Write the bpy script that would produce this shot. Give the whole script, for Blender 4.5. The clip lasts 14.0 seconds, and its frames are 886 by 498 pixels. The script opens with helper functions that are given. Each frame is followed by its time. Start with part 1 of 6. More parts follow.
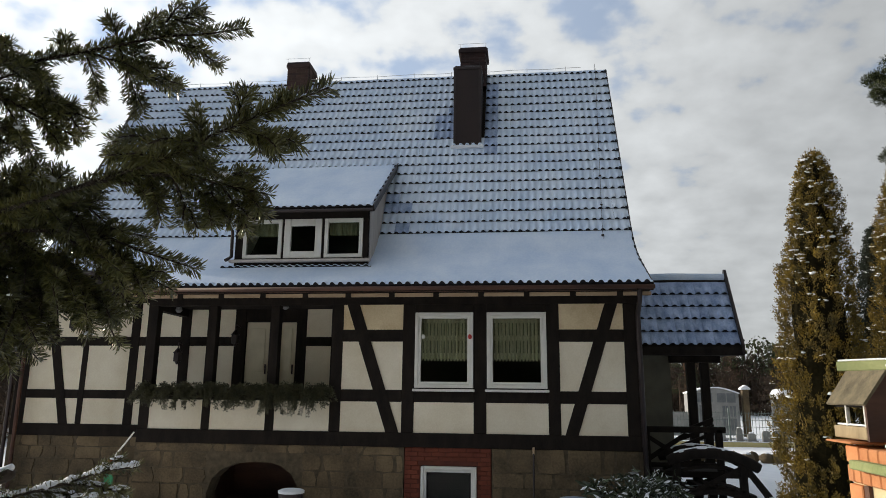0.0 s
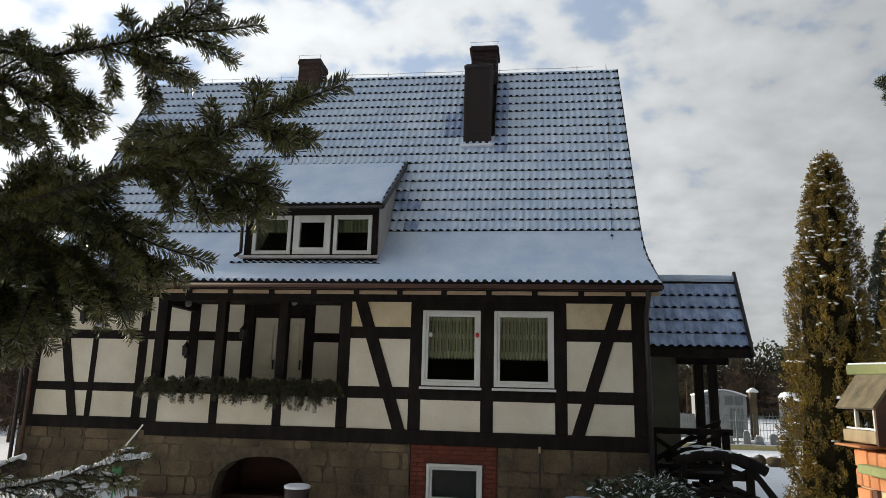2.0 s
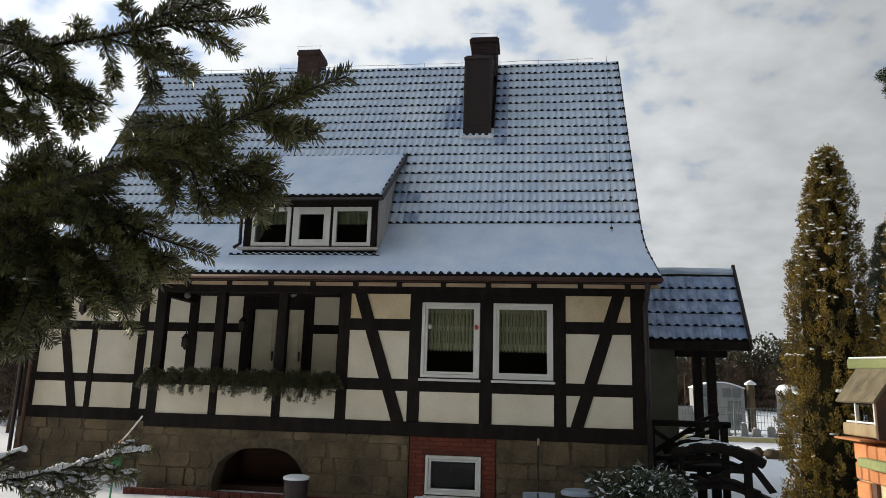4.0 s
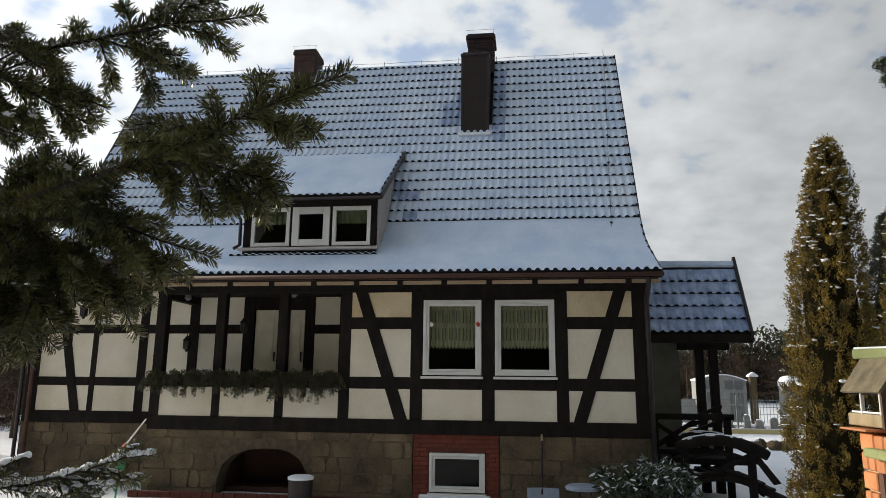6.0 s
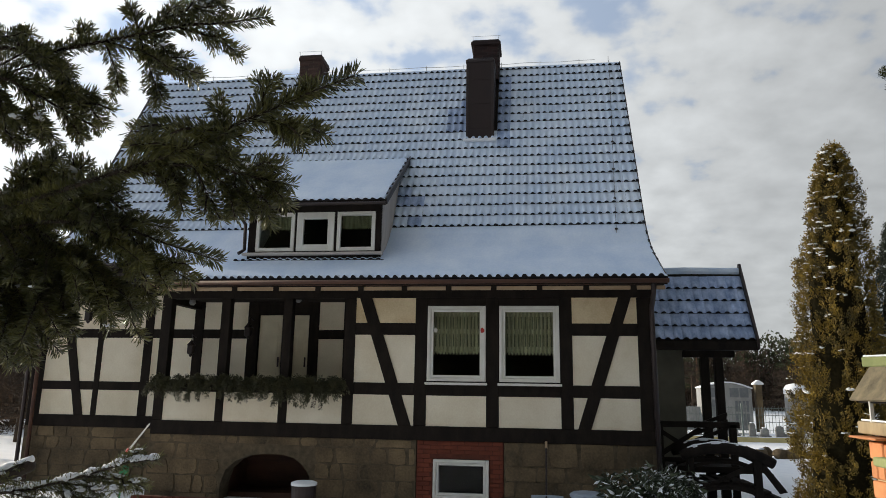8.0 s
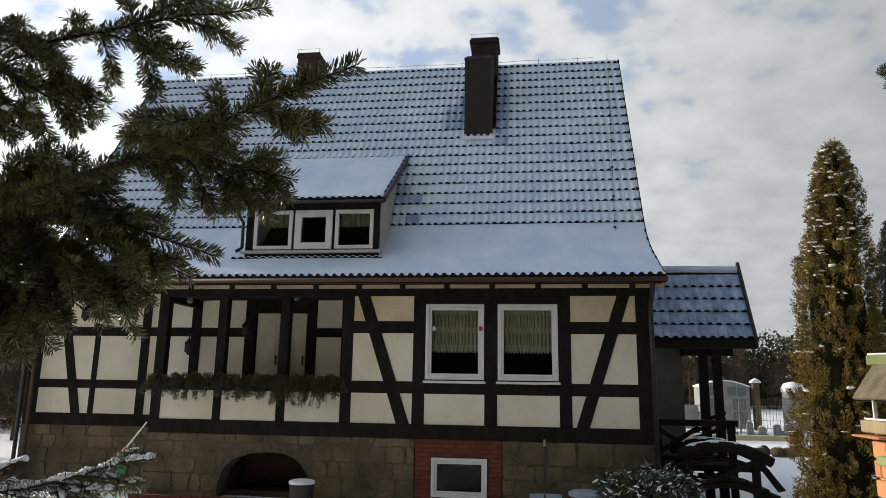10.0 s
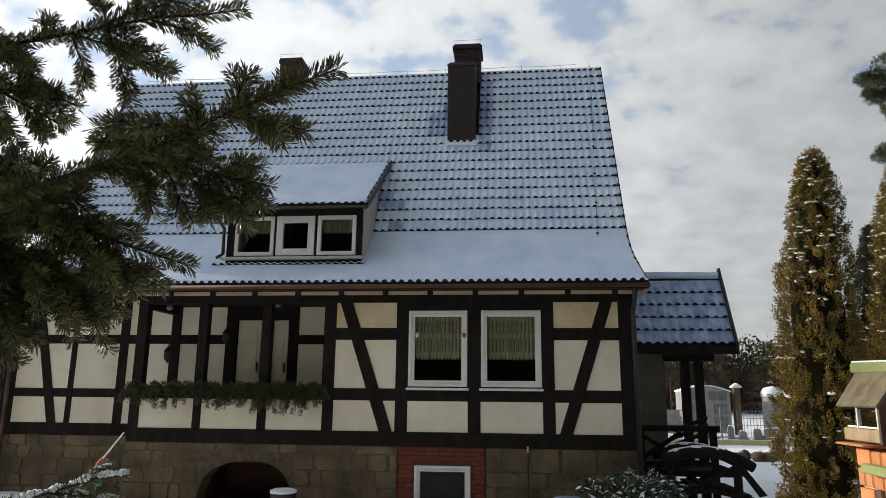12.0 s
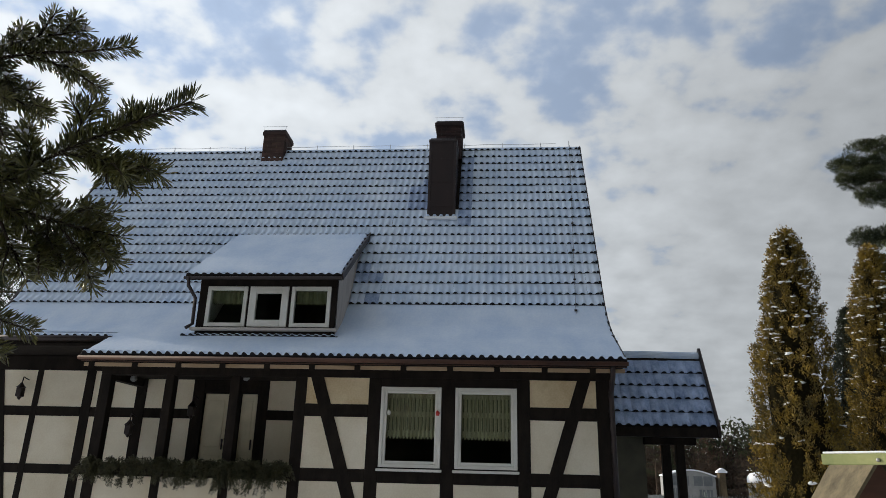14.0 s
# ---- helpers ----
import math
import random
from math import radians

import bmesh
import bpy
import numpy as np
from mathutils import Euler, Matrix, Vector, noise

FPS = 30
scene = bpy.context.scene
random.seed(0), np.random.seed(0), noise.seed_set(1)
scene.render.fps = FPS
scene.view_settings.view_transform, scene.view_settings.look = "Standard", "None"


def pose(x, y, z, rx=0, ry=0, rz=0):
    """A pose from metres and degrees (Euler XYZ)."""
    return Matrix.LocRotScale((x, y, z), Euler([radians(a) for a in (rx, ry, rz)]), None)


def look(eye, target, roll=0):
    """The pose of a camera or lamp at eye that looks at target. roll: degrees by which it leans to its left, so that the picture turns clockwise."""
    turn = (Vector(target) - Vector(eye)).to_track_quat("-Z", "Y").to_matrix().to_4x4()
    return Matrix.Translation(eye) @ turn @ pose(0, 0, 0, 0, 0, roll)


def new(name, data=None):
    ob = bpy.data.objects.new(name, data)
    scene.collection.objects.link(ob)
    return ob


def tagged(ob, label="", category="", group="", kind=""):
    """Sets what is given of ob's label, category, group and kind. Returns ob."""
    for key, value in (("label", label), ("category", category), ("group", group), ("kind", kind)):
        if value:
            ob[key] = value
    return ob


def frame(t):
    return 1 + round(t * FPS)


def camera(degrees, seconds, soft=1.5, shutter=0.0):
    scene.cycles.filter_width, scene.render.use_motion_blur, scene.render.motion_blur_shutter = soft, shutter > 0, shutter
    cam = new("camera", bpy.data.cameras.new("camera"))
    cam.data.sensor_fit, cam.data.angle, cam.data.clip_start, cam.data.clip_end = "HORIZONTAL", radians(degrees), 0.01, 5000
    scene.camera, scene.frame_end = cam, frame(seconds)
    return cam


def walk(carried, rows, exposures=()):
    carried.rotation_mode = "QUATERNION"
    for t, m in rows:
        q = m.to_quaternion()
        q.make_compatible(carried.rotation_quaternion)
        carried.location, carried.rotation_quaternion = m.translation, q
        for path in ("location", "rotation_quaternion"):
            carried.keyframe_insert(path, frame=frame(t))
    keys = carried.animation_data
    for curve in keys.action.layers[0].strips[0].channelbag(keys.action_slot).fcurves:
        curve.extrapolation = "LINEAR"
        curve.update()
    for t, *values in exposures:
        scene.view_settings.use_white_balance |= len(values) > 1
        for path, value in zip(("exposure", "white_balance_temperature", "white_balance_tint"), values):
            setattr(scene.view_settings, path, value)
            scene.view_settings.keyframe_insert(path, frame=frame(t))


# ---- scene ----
cam = camera(66.0, 14.0, soft=0.8)
PATH = [
    (0, (-1.02, -12.463, 2.133), (-1.25, -10.521, 2.556), 0.6),
    (0.5, (-1.017, -12.475, 2.131), (-1.276, -10.543, 2.579), 0.7),
    (1, (-1.017, -12.48, 2.129), (-1.298, -10.548, 2.562), 0.9),
    (1.5, (-1.022, -12.478, 2.129), (-1.29, -10.542, 2.556), 1.5),
    (2, (-1.025, -12.47, 2.13), (-1.279, -10.531, 2.547), 1.5),
    (2.5, (-1.026, -12.467, 2.129), (-1.275, -10.524, 2.53), 1.8),
    (3, (-1.029, -12.465, 2.131), (-1.271, -10.521, 2.535), 2.0),
    (5.5, (-1.042, -12.458, 2.136), (-1.3, -10.511, 2.513), 0.7),
    (6, (-1.045, -12.454, 2.136), (-1.295, -10.508, 2.523), 0.6),
    (6.5, (-1.048, -12.45, 2.136), (-1.312, -10.507, 2.528), 0.8),
    (7, (-1.049, -12.444, 2.137), (-1.307, -10.5, 2.529), 0.5),
    (7.5, (-1.052, -12.441, 2.136), (-1.317, -10.5, 2.539), 0.7),
    (8, (-1.053, -12.44, 2.135), (-1.315, -10.499, 2.539), 0.9),
    (10.5, (-1.07, -12.393, 2.135), (-1.321, -10.448, 2.531), 0.9),
    (11, (-1.071, -12.377, 2.145), (-1.296, -10.429, 2.537), 0.7),
    (11.5, (-1.068, -12.371, 2.148), (-1.298, -10.427, 2.56), 0.5),
    (12, (-1.075, -12.371, 2.151), (-1.281, -10.425, 2.568), 0.6),
    (12.5, (-1.089, -12.371, 2.152), (-1.296, -10.436, 2.613), 1.1),
    (13, (-1.074, -12.334, 2.158), (-1.222, -10.391, 2.611), -0.5),
    (13.5, (-0.966, -12.226, 2.173), (-1.188, -10.328, 2.764), 2.3),
    (14, (-0.925, -12.172, 2.181), (-1.087, -10.281, 2.81), 1.5),
]
walk(cam, [(t, look(eye, target, roll)) for t, eye, target, roll in PATH],
     exposures=[(0.0, -0.24, 6480, 8), (12.5, -0.24, 6480, 8), (14.0, -0.44, 6280, 8)])

# ---- world, sun, exposure ----
SUN = Vector((-0.89, 0.34, 0.29)).normalized()
world = bpy.data.worlds.new("winter_sky")
scene.world = world
world.use_nodes = True
wn, wl = world.node_tree.nodes, world.node_tree.links
wn.clear()
sky = wn.new("ShaderNodeTexSky")
sky.sky_type = "NISHITA"
sky.sun_disc = False
sky.sun_elevation = math.asin(SUN.z)
sky.sun_rotation = math.atan2(SUN.x, SUN.y)
sky.air_density, sky.dust_density, sky.ozone_density = 1.2, 0.4, 4.0
geo = wn.new("ShaderNodeTexCoord")
sep = wn.new("ShaderNodeSeparateXYZ")
wl.new(geo.outputs["Generated"], sep.inputs[0])
up = wn.new("ShaderNodeMath"); up.operation = "MAXIMUM"; up.inputs[1].default_value = 0.0
wl.new(sep.outputs["Z"], up.inputs[0])
lift = wn.new("ShaderNodeMath"); lift.operation = "ADD"; lift.inputs[1].default_value = 0.38
wl.new(up.outputs[0], lift.inputs[0])
flat = wn.new("ShaderNodeVectorMath"); flat.operation = "DIVIDE"
comb = wn.new("ShaderNodeCombineXYZ")
for i in range(3):
    wl.new(lift.outputs[0], comb.inputs[i])
wl.new(geo.outputs["Generated"], flat.inputs[0])
wl.new(comb.outputs[0], flat.inputs[1])
big = wn.new("ShaderNodeTexNoise"); big.inputs["Scale"].default_value = 2.2; big.inputs["Detail"].default_value = 3
small = wn.new("ShaderNodeTexNoise"); small.inputs["Scale"].default_value = 13.0; small.inputs["Detail"].default_value = 6; small.inputs["Roughness"].default_value = 0.46
wl.new(flat.outputs[0], big.inputs["Vector"]); wl.new(flat.outputs[0], small.inputs["Vector"])
mixn = wn.new("ShaderNodeMath"); mixn.operation = "MULTIPLY_ADD"; mixn.inputs[1].default_value = 0.8
wl.new(big.outputs[0], mixn.inputs[0]); wl.new(small.outputs[0], mixn.inputs[2])
ramp = wn.new("ShaderNodeMapRange"); ramp.interpolation_type = "SMOOTHSTEP"
ramp.inputs["From Min"].default_value, ramp.inputs["From Max"].default_value = 0.80, 1.04
ramp.inputs["To Min"].default_value = 0.0; ramp.inputs["To Max"].default_value = 1.0
# the cloud closes up towards the horizon
low = wn.new("ShaderNodeMapRange")
low.inputs["From Min"].default_value, low.inputs["From Max"].default_value = 0.32, 0.56
low.inputs["To Min"].default_value, low.inputs["To Max"].default_value = 0.27, 0.02
wl.new(sep.outputs["Z"], low.inputs["Value"])
cover = wn.new("ShaderNodeMath"); cover.operation = "ADD"
wl.new(mixn.outputs[0], cover.inputs[0]); wl.new(low.outputs[0], cover.inputs[1])
# and away from the sun
away = wn.new("ShaderNodeMapRange")
away.inputs["From Min"].default_value, away.inputs["From Max"].default_value = -0.30, 0.25
away.inputs["To Min"].default_value, away.inputs["To Max"].default_value = 0.20, 0.0
full = wn.new("ShaderNodeMath"); full.operation = "ADD"
wl.new(cover.outputs[0], full.inputs[0]); wl.new(away.outputs[0], full.inputs[1])
wl.new(full.outputs[0], ramp.inputs["Value"])
# clouds brighten towards the low sun; opposite it, overdarkened to cut ambient fill
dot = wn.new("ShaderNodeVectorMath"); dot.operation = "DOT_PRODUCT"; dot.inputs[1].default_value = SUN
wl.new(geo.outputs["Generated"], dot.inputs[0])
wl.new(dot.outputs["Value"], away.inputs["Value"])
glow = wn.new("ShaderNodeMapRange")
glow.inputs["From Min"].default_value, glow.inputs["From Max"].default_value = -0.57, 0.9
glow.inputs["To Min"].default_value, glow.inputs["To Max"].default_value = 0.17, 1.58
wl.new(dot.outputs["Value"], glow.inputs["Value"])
shade = wn.new("ShaderNodeMapRange")
shade.inputs["From Min"].default_value, shade.inputs["From Max"].default_value = 0.3, 0.7
shade.inputs["To Min"].default_value, shade.inputs["To Max"].default_value = 0.88, 1.12
wl.new(small.outputs[0], shade.inputs["Value"])
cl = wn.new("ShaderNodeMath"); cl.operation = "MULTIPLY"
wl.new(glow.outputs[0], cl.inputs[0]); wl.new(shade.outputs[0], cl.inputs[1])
# thin veils let the blue through, thick cloud is white
veil = wn.new("ShaderNodeMix"); veil.data_type = "RGBA"
veil.inputs["A"].default_value, veil.inputs["B"].default_value = (0.72, 0.84, 1.06, 1), (0.955, 0.975, 0.995, 1)
wl.new(ramp.outputs[0], veil.inputs["Factor"])
thick = wn.new("ShaderNodeMapRange")
thick.inputs["To Min"].default_value, thick.inputs["To Max"].default_value = 0.74, 0.97
wl.new(ramp.outputs[0], thick.inputs["Value"])
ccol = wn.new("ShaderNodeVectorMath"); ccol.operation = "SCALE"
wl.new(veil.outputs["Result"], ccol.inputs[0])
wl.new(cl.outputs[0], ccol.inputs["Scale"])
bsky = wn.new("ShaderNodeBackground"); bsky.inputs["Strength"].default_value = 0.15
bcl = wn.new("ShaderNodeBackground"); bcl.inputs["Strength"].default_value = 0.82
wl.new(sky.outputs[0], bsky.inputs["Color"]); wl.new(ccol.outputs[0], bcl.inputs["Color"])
mixs = wn.new("ShaderNodeMixShader")
wl.new(thick.outputs[0], mixs.inputs[0]); wl.new(bsky.outputs[0], mixs.inputs[1]); wl.new(bcl.outputs[0], mixs.inputs[2])
wout = wn.new("ShaderNodeOutputWorld")
wl.new(mixs.outputs[0], wout.inputs[0])

sun = new("sun", bpy.data.lights.new("sun", "SUN"))
sun.data.energy, sun.data.angle, sun.data.color = 5.0, radians(0.6), (1.0, 0.86, 0.68)
sun.matrix_world = look(SUN * 60, (0, 0, 0))


# ---- materials ----
def material(name, a, b, rough=0.8, scale=8.0, fine=60.0, bump=0.15, metal=0.0, stretch=(1, 1, 1), island=0.0, piece=0.0, sheen=0.0, translucent=0.0, depth=0.01):
    """Two colours mixed by noise at two scales, with fine relief. island / piece: how far each island or object varies in value."""
    m = bpy.data.materials.new(name)
    m.use_nodes = True
    n, l = m.node_tree.nodes, m.node_tree.links
    p = n["Principled BSDF"]
    tc = n.new("ShaderNodeTexCoord")
    mp = n.new("ShaderNodeMapping"); mp.inputs["Scale"].default_value = stretch
    geom = n.new("ShaderNodeNewGeometry")
    l.new(geom.outputs["Position"], mp.inputs["Vector"])
    n1 = n.new("ShaderNodeTexNoise"); n1.inputs["Scale"].default_value = scale; n1.inputs["Detail"].default_value = 5
    n2 = n.new("ShaderNodeTexNoise"); n2.inputs["Scale"].default_value = fine; n2.inputs["Detail"].default_value = 3
    l.new(mp.outputs[0], n1.inputs["Vector"]); l.new(mp.outputs[0], n2.inputs["Vector"])
    add = n.new("ShaderNodeMath"); add.operation = "MULTIPLY_ADD"; add.inputs[1].default_value = 0.35
    l.new(n2.outputs[0], add.inputs[0]); l.new(n1.outputs[0], add.inputs[2])
    r = n.new("ShaderNodeMapRange"); r.inputs["From Min"].default_value = 0.42; r.inputs["From Max"].default_value = 0.93
    l.new(add.outputs[0], r.inputs["Value"])
    mix = n.new("ShaderNodeMix"); mix.data_type = "RGBA"
    mix.inputs["A"].default_value, mix.inputs["B"].default_value = (*a, 1), (*b, 1)
    l.new(r.outputs[0], mix.inputs["Factor"])
    col = mix.outputs["Result"]
    if island or piece:
        hsv = n.new("ShaderNodeHueSaturation")
        vr = n.new("ShaderNodeMapRange")
        k = island or piece
        vr.inputs["To Min"].default_value, vr.inputs["To Max"].default_value = 1 - k, 1 + k
        src = geom.outputs["Random Per Island"] if island else n.new("ShaderNodeObjectInfo").outputs["Random"]
        l.new(src, vr.inputs["Value"]); l.new(vr.outputs[0], hsv.inputs["Value"])
        l.new(col, hsv.inputs["Color"]); col = hsv.outputs[0]
    l.new(col, p.inputs["Base Color"])
    p.inputs["Roughness"].default_value, p.inputs["Metallic"].default_value = rough, metal
    if sheen:
        p.inputs["Specular IOR Level"].default_value = sheen
    if bump:
        bp = n.new("ShaderNodeBump"); bp.inputs["Strength"].default_value = bump; bp.inputs["Distance"].default_value = depth
        l.new(add.outputs[0], bp.inputs["Height"]); l.new(bp.outputs[0], p.inputs["Normal"])
    if translucent:
        tr = n.new("ShaderNodeBsdfTranslucent")
        l.new(col, tr.inputs["Color"])
        ms = n.new("ShaderNodeMixShader"); ms.inputs[0].default_value = translucent
        l.new(p.outputs[0], ms.inputs[1]); l.new(tr.outputs[0], ms.inputs[2])
        l.new(ms.outputs[0], n["Material Output"].inputs["Surface"])
    return m


def glass_material():
    m = bpy.data.materials.new("window_glass")
    m.use_nodes = True
    n, l = m.node_tree.nodes, m.node_tree.links
    n.remove(n["Principled BSDF"])
    t = n.new("ShaderNodeBsdfTransparent"); t.inputs[0].default_value = (0.9, 0.93, 0.92, 1)
    g = n.new("ShaderNodeBsdfGlossy"); g.inputs["Roughness"].default_value = 0.02
    x = n.new("ShaderNodeMixShader")
    x.inputs[0].default_value = 0.011
    l.new(t.outputs[0], x.inputs[1]); l.new(g.outputs[0], x.inputs[2])
    l.new(x.outputs[0], n["Material Output"].inputs["Surface"])
    return m


SNOW = material("snow", (0.80, 0.83, 0.88), (0.90, 0.92, 0.95), 0.75, 3, 45, 0.25)
# the blue of open-sky shade is put into the roof snow's own colour
ROOF_SNOW = material("thin_snow_shade_blue", (0.56, 0.68, 0.86), (0.78, 0.86, 0.97), 0.7, 1.3, 18, 0.25, piece=0.03, stretch=(1.3, 0.8, 0.8))
ROOF_SNOW_REST = material("thin_snow_shade_blue_rest", (0.56, 0.68, 0.86), (0.78, 0.86, 0.97), 0.7, 1.3, 18, 0.25, island=0.03, stretch=(1.3, 0.8, 0.8))
TILE = material("dark_glazed_tile", (0.006, 0.007, 0.011), (0.016, 0.016, 0.021), 0.5, 5, 40, 0.1, sheen=0.2)
PLASTER = material("cream_plaster", (0.68, 0.59, 0.43), (0.88, 0.81, 0.66), 0.9, 1.1, 40, 0.25, piece=0.05, depth=0.006)
# warmer ochre plaster for the two top panels of the front
OCHRE_PLASTER = material("warm_ochre_plaster", (0.56, 0.41, 0.22), (0.86, 0.73, 0.50), 0.9, 1.6, 40, 0.25, piece=0.06, depth=0.006)
TIMBER = material("dark_stained_timber", (0.009, 0.007, 0.006), (0.024, 0.018, 0.014), 0.9, 6, 50, 0.5, stretch=(1, 1, 0.4), sheen=0.2)
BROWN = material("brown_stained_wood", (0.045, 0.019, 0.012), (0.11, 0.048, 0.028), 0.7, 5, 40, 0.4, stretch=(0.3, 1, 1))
PALEWOOD = material("pale_soffit_board", (0.36, 0.25, 0.15), (0.52, 0.39, 0.26), 0.8, 4, 40, 0.3, stretch=(0.3, 1, 1))
STONE = material("field_stone", (0.045, 0.034, 0.019), (0.21, 0.150, 0.082), 0.9, 1.6, 25, 0.9, piece=0.17, depth=0.03)
MORTAR = material("grey_mortar", (0.058, 0.045, 0.027), (0.138, 0.105, 0.064), 0.95, 10, 60, 0.6)
BRICK = material("red_brick", (0.11, 0.026, 0.014), (0.21, 0.052, 0.026), 0.9, 3, 50, 0.5, piece=0.14)
ORANGE = material("orange_clinker", (0.40, 0.15, 0.055), (0.54, 0.23, 0.09), 0.75, 9, 70, 0.4, piece=0.15)
CHIMNEY = material("dark_chimney_brick", (0.018, 0.009, 0.009), (0.042, 0.019, 0.017), 0.85, 5, 40, 0.5, piece=0.3)
CHIM_RED = material("ridge_chimney_brick", (0.042, 0.022, 0.018), (0.080, 0.042, 0.032), 0.85, 5, 40, 0.5, piece=0.3)
CLAD = material("brown_sheet_cladding", (0.014, 0.007, 0.0065), (0.027, 0.0135, 0.0115), 0.7, 2, 30, 0.08, stretch=(1, 1, 0.3))
METAL = material("dark_sheet_metal", (0.02, 0.015, 0.015), (0.045, 0.03, 0.028), 0.45, 4, 40, 0.1, metal=0.3)
WHITE = material("white_window_paint", (0.68, 0.66, 0.60), (0.80, 0.79, 0.74), 0.45, 3, 60, 0.05)
DORMERSIDE = material("pale_dormer_cladding", (0.45, 0.40, 0.36), (0.62, 0.57, 0.52), 0.8, 6, 60, 0.3, stretch=(1, 1, 0.3))
ZINC = material("zinc_wire", (0.4, 0.4, 0.4), (0.55, 0.55, 0.55), 0.4, 8, 60, 0.05, metal=0.8)
CURTAIN = material("green_lace_curtain", (0.36, 0.33, 0.20), (0.57, 0.52, 0.34), 0.95, 12, 160, 0.4, stretch=(1, 1, 0.3), translucent=0.25)
# room surfaces darkened: the dimness indoors is put into their colour
ROOM = material("indoor_shade_plaster", (0.08, 0.07, 0.055), (0.13, 0.11, 0.09), 0.9, 2, 30, 0.1)
DOORPAINT = material("cream_door_paint", (0.60, 0.54, 0.39), (0.73, 0.66, 0.49), 0.6, 4, 60, 0.1)
GREYWALL = material("grey_green_render", (0.11, 0.11, 0.085), (0.18, 0.17, 0.135), 0.9, 3, 60, 0.3)
BARK = material("spruce_bark", (0.018, 0.013, 0.009), (0.055, 0.038, 0.026), 0.9, 20, 120, 0.8)
NEEDLE = material("spruce_needles", (0.042, 0.050, 0.018), (0.24, 0.232, 0.078), 0.28, 9, 60, 0.0, island=0.5, translucent=0.40, sheen=0.7)
FIR = material("fir_garland_needles", (0.024, 0.028, 0.011), (0.090, 0.082, 0.034), 0.6, 9, 60, 0.0, island=0.5)
DARKFIR = material("dark_juniper_leaves", (0.008, 0.013, 0.006), (0.030, 0.040, 0.018), 0.7, 6.5, 40, 0.0, island=0.4)
THUJA = material("bronzed_thuja_leaves", (0.012, 0.016, 0.003), (0.28, 0.185, 0.016), 0.7, 6.5, 40, 0.0, island=0.5, translucent=0.08)
CORE = material("thuja_shade_core", (0.008, 0.008, 0.004), (0.022, 0.018, 0.008), 0.98, 30, 90, 0.8, sheen=0.05)
PINE = material("pine_needles", (0.018, 0.03, 0.012), (0.075, 0.085, 0.03), 0.7, 1.0, 8, 0.0, island=0.45, translucent=0.15)
BROWNWOODS = material("bare_winter_scrub", (0.022, 0.017, 0.012), (0.085, 0.052, 0.030), 0.9, 0.5, 5, 0.0, island=0.4)
PINEBARK = material("pine_bark", (0.12, 0.065, 0.04), (0.26, 0.14, 0.08), 0.9, 4, 30, 0.5)
LEAF = material("rhododendron_leaves", (0.014, 0.026, 0.010), (0.05, 0.065, 0.028), 0.4, 8, 60, 0.0, island=0.4)
FEEDER = material("weathered_feeder_board", (0.20, 0.15, 0.085), (0.38, 0.30, 0.18), 0.85, 9, 70, 0.5, stretch=(1, 1, 0.4))
# scant snow over dark tile, with the slope's deep blue shade coloured in
PORCH_SNOW = material("patchy_snow_shade_blue", (0.20, 0.28, 0.46), (0.50, 0.60, 0.80), 0.6, 5, 40, 0.3, stretch=(1, 1, 0.5), piece=0.12)
BRICKJOINT = material("dark_brick_joint", (0.085, 0.024, 0.014), (0.15, 0.044, 0.027), 0.95, 10, 60, 0.5)
OPENWORK = material("lace_openwork", (0.09, 0.09, 0.045), (0.17, 0.165, 0.09), 0.95, 12, 120, 0.2)
# white paint greyed, its shade put into the colour
FARWHITE = material("shade_greyed_white", (0.20, 0.205, 0.20), (0.31, 0.31, 0.305), 0.7, 3, 30, 0.1)
FELT = material("grey_roofing_felt", (0.055, 0.048, 0.030), (0.20, 0.165, 0.10), 0.95, 11, 90, 0.7)
GREENBOARD = material("green_painted_board", (0.16, 0.20, 0.07), (0.31, 0.33, 0.14), 0.75, 8, 60, 0.4, stretch=(0.4, 1, 1))
YELLOWPLASTER = material("sunlit_yellow_plaster", (0.52, 0.43, 0.24), (0.64, 0.55, 0.35), 0.9, 5, 60, 0.3)
FENCE = material("green_fence_wire", (0.10, 0.13, 0.12), (0.18, 0.21, 0.20), 0.5, 5, 40, 0.1)
YELLOWBAND = material("yellow_plinth_band", (0.50, 0.42, 0.18), (0.62, 0.54, 0.28), 0.9, 5, 40, 0.2)
PVC = material("grey_plastic", (0.12, 0.12, 0.12), (0.20, 0.20, 0.20), 0.5, 5, 40, 0.1)
REDPAINT = material("red_lacquer", (0.45, 0.03, 0.02), (0.6, 0.05, 0.04), 0.4, 5, 40, 0.05)
BLUEGREY = material("blue_grey_plastic", (0.24, 0.29, 0.36), (0.36, 0.41, 0.48), 0.5, 5, 40, 0.1)
GREENPAINT = material("green_garden_metal", (0.03, 0.20, 0.08), (0.05, 0.30, 0.12), 0.5, 5, 40, 0.1)
GLASS = glass_material()


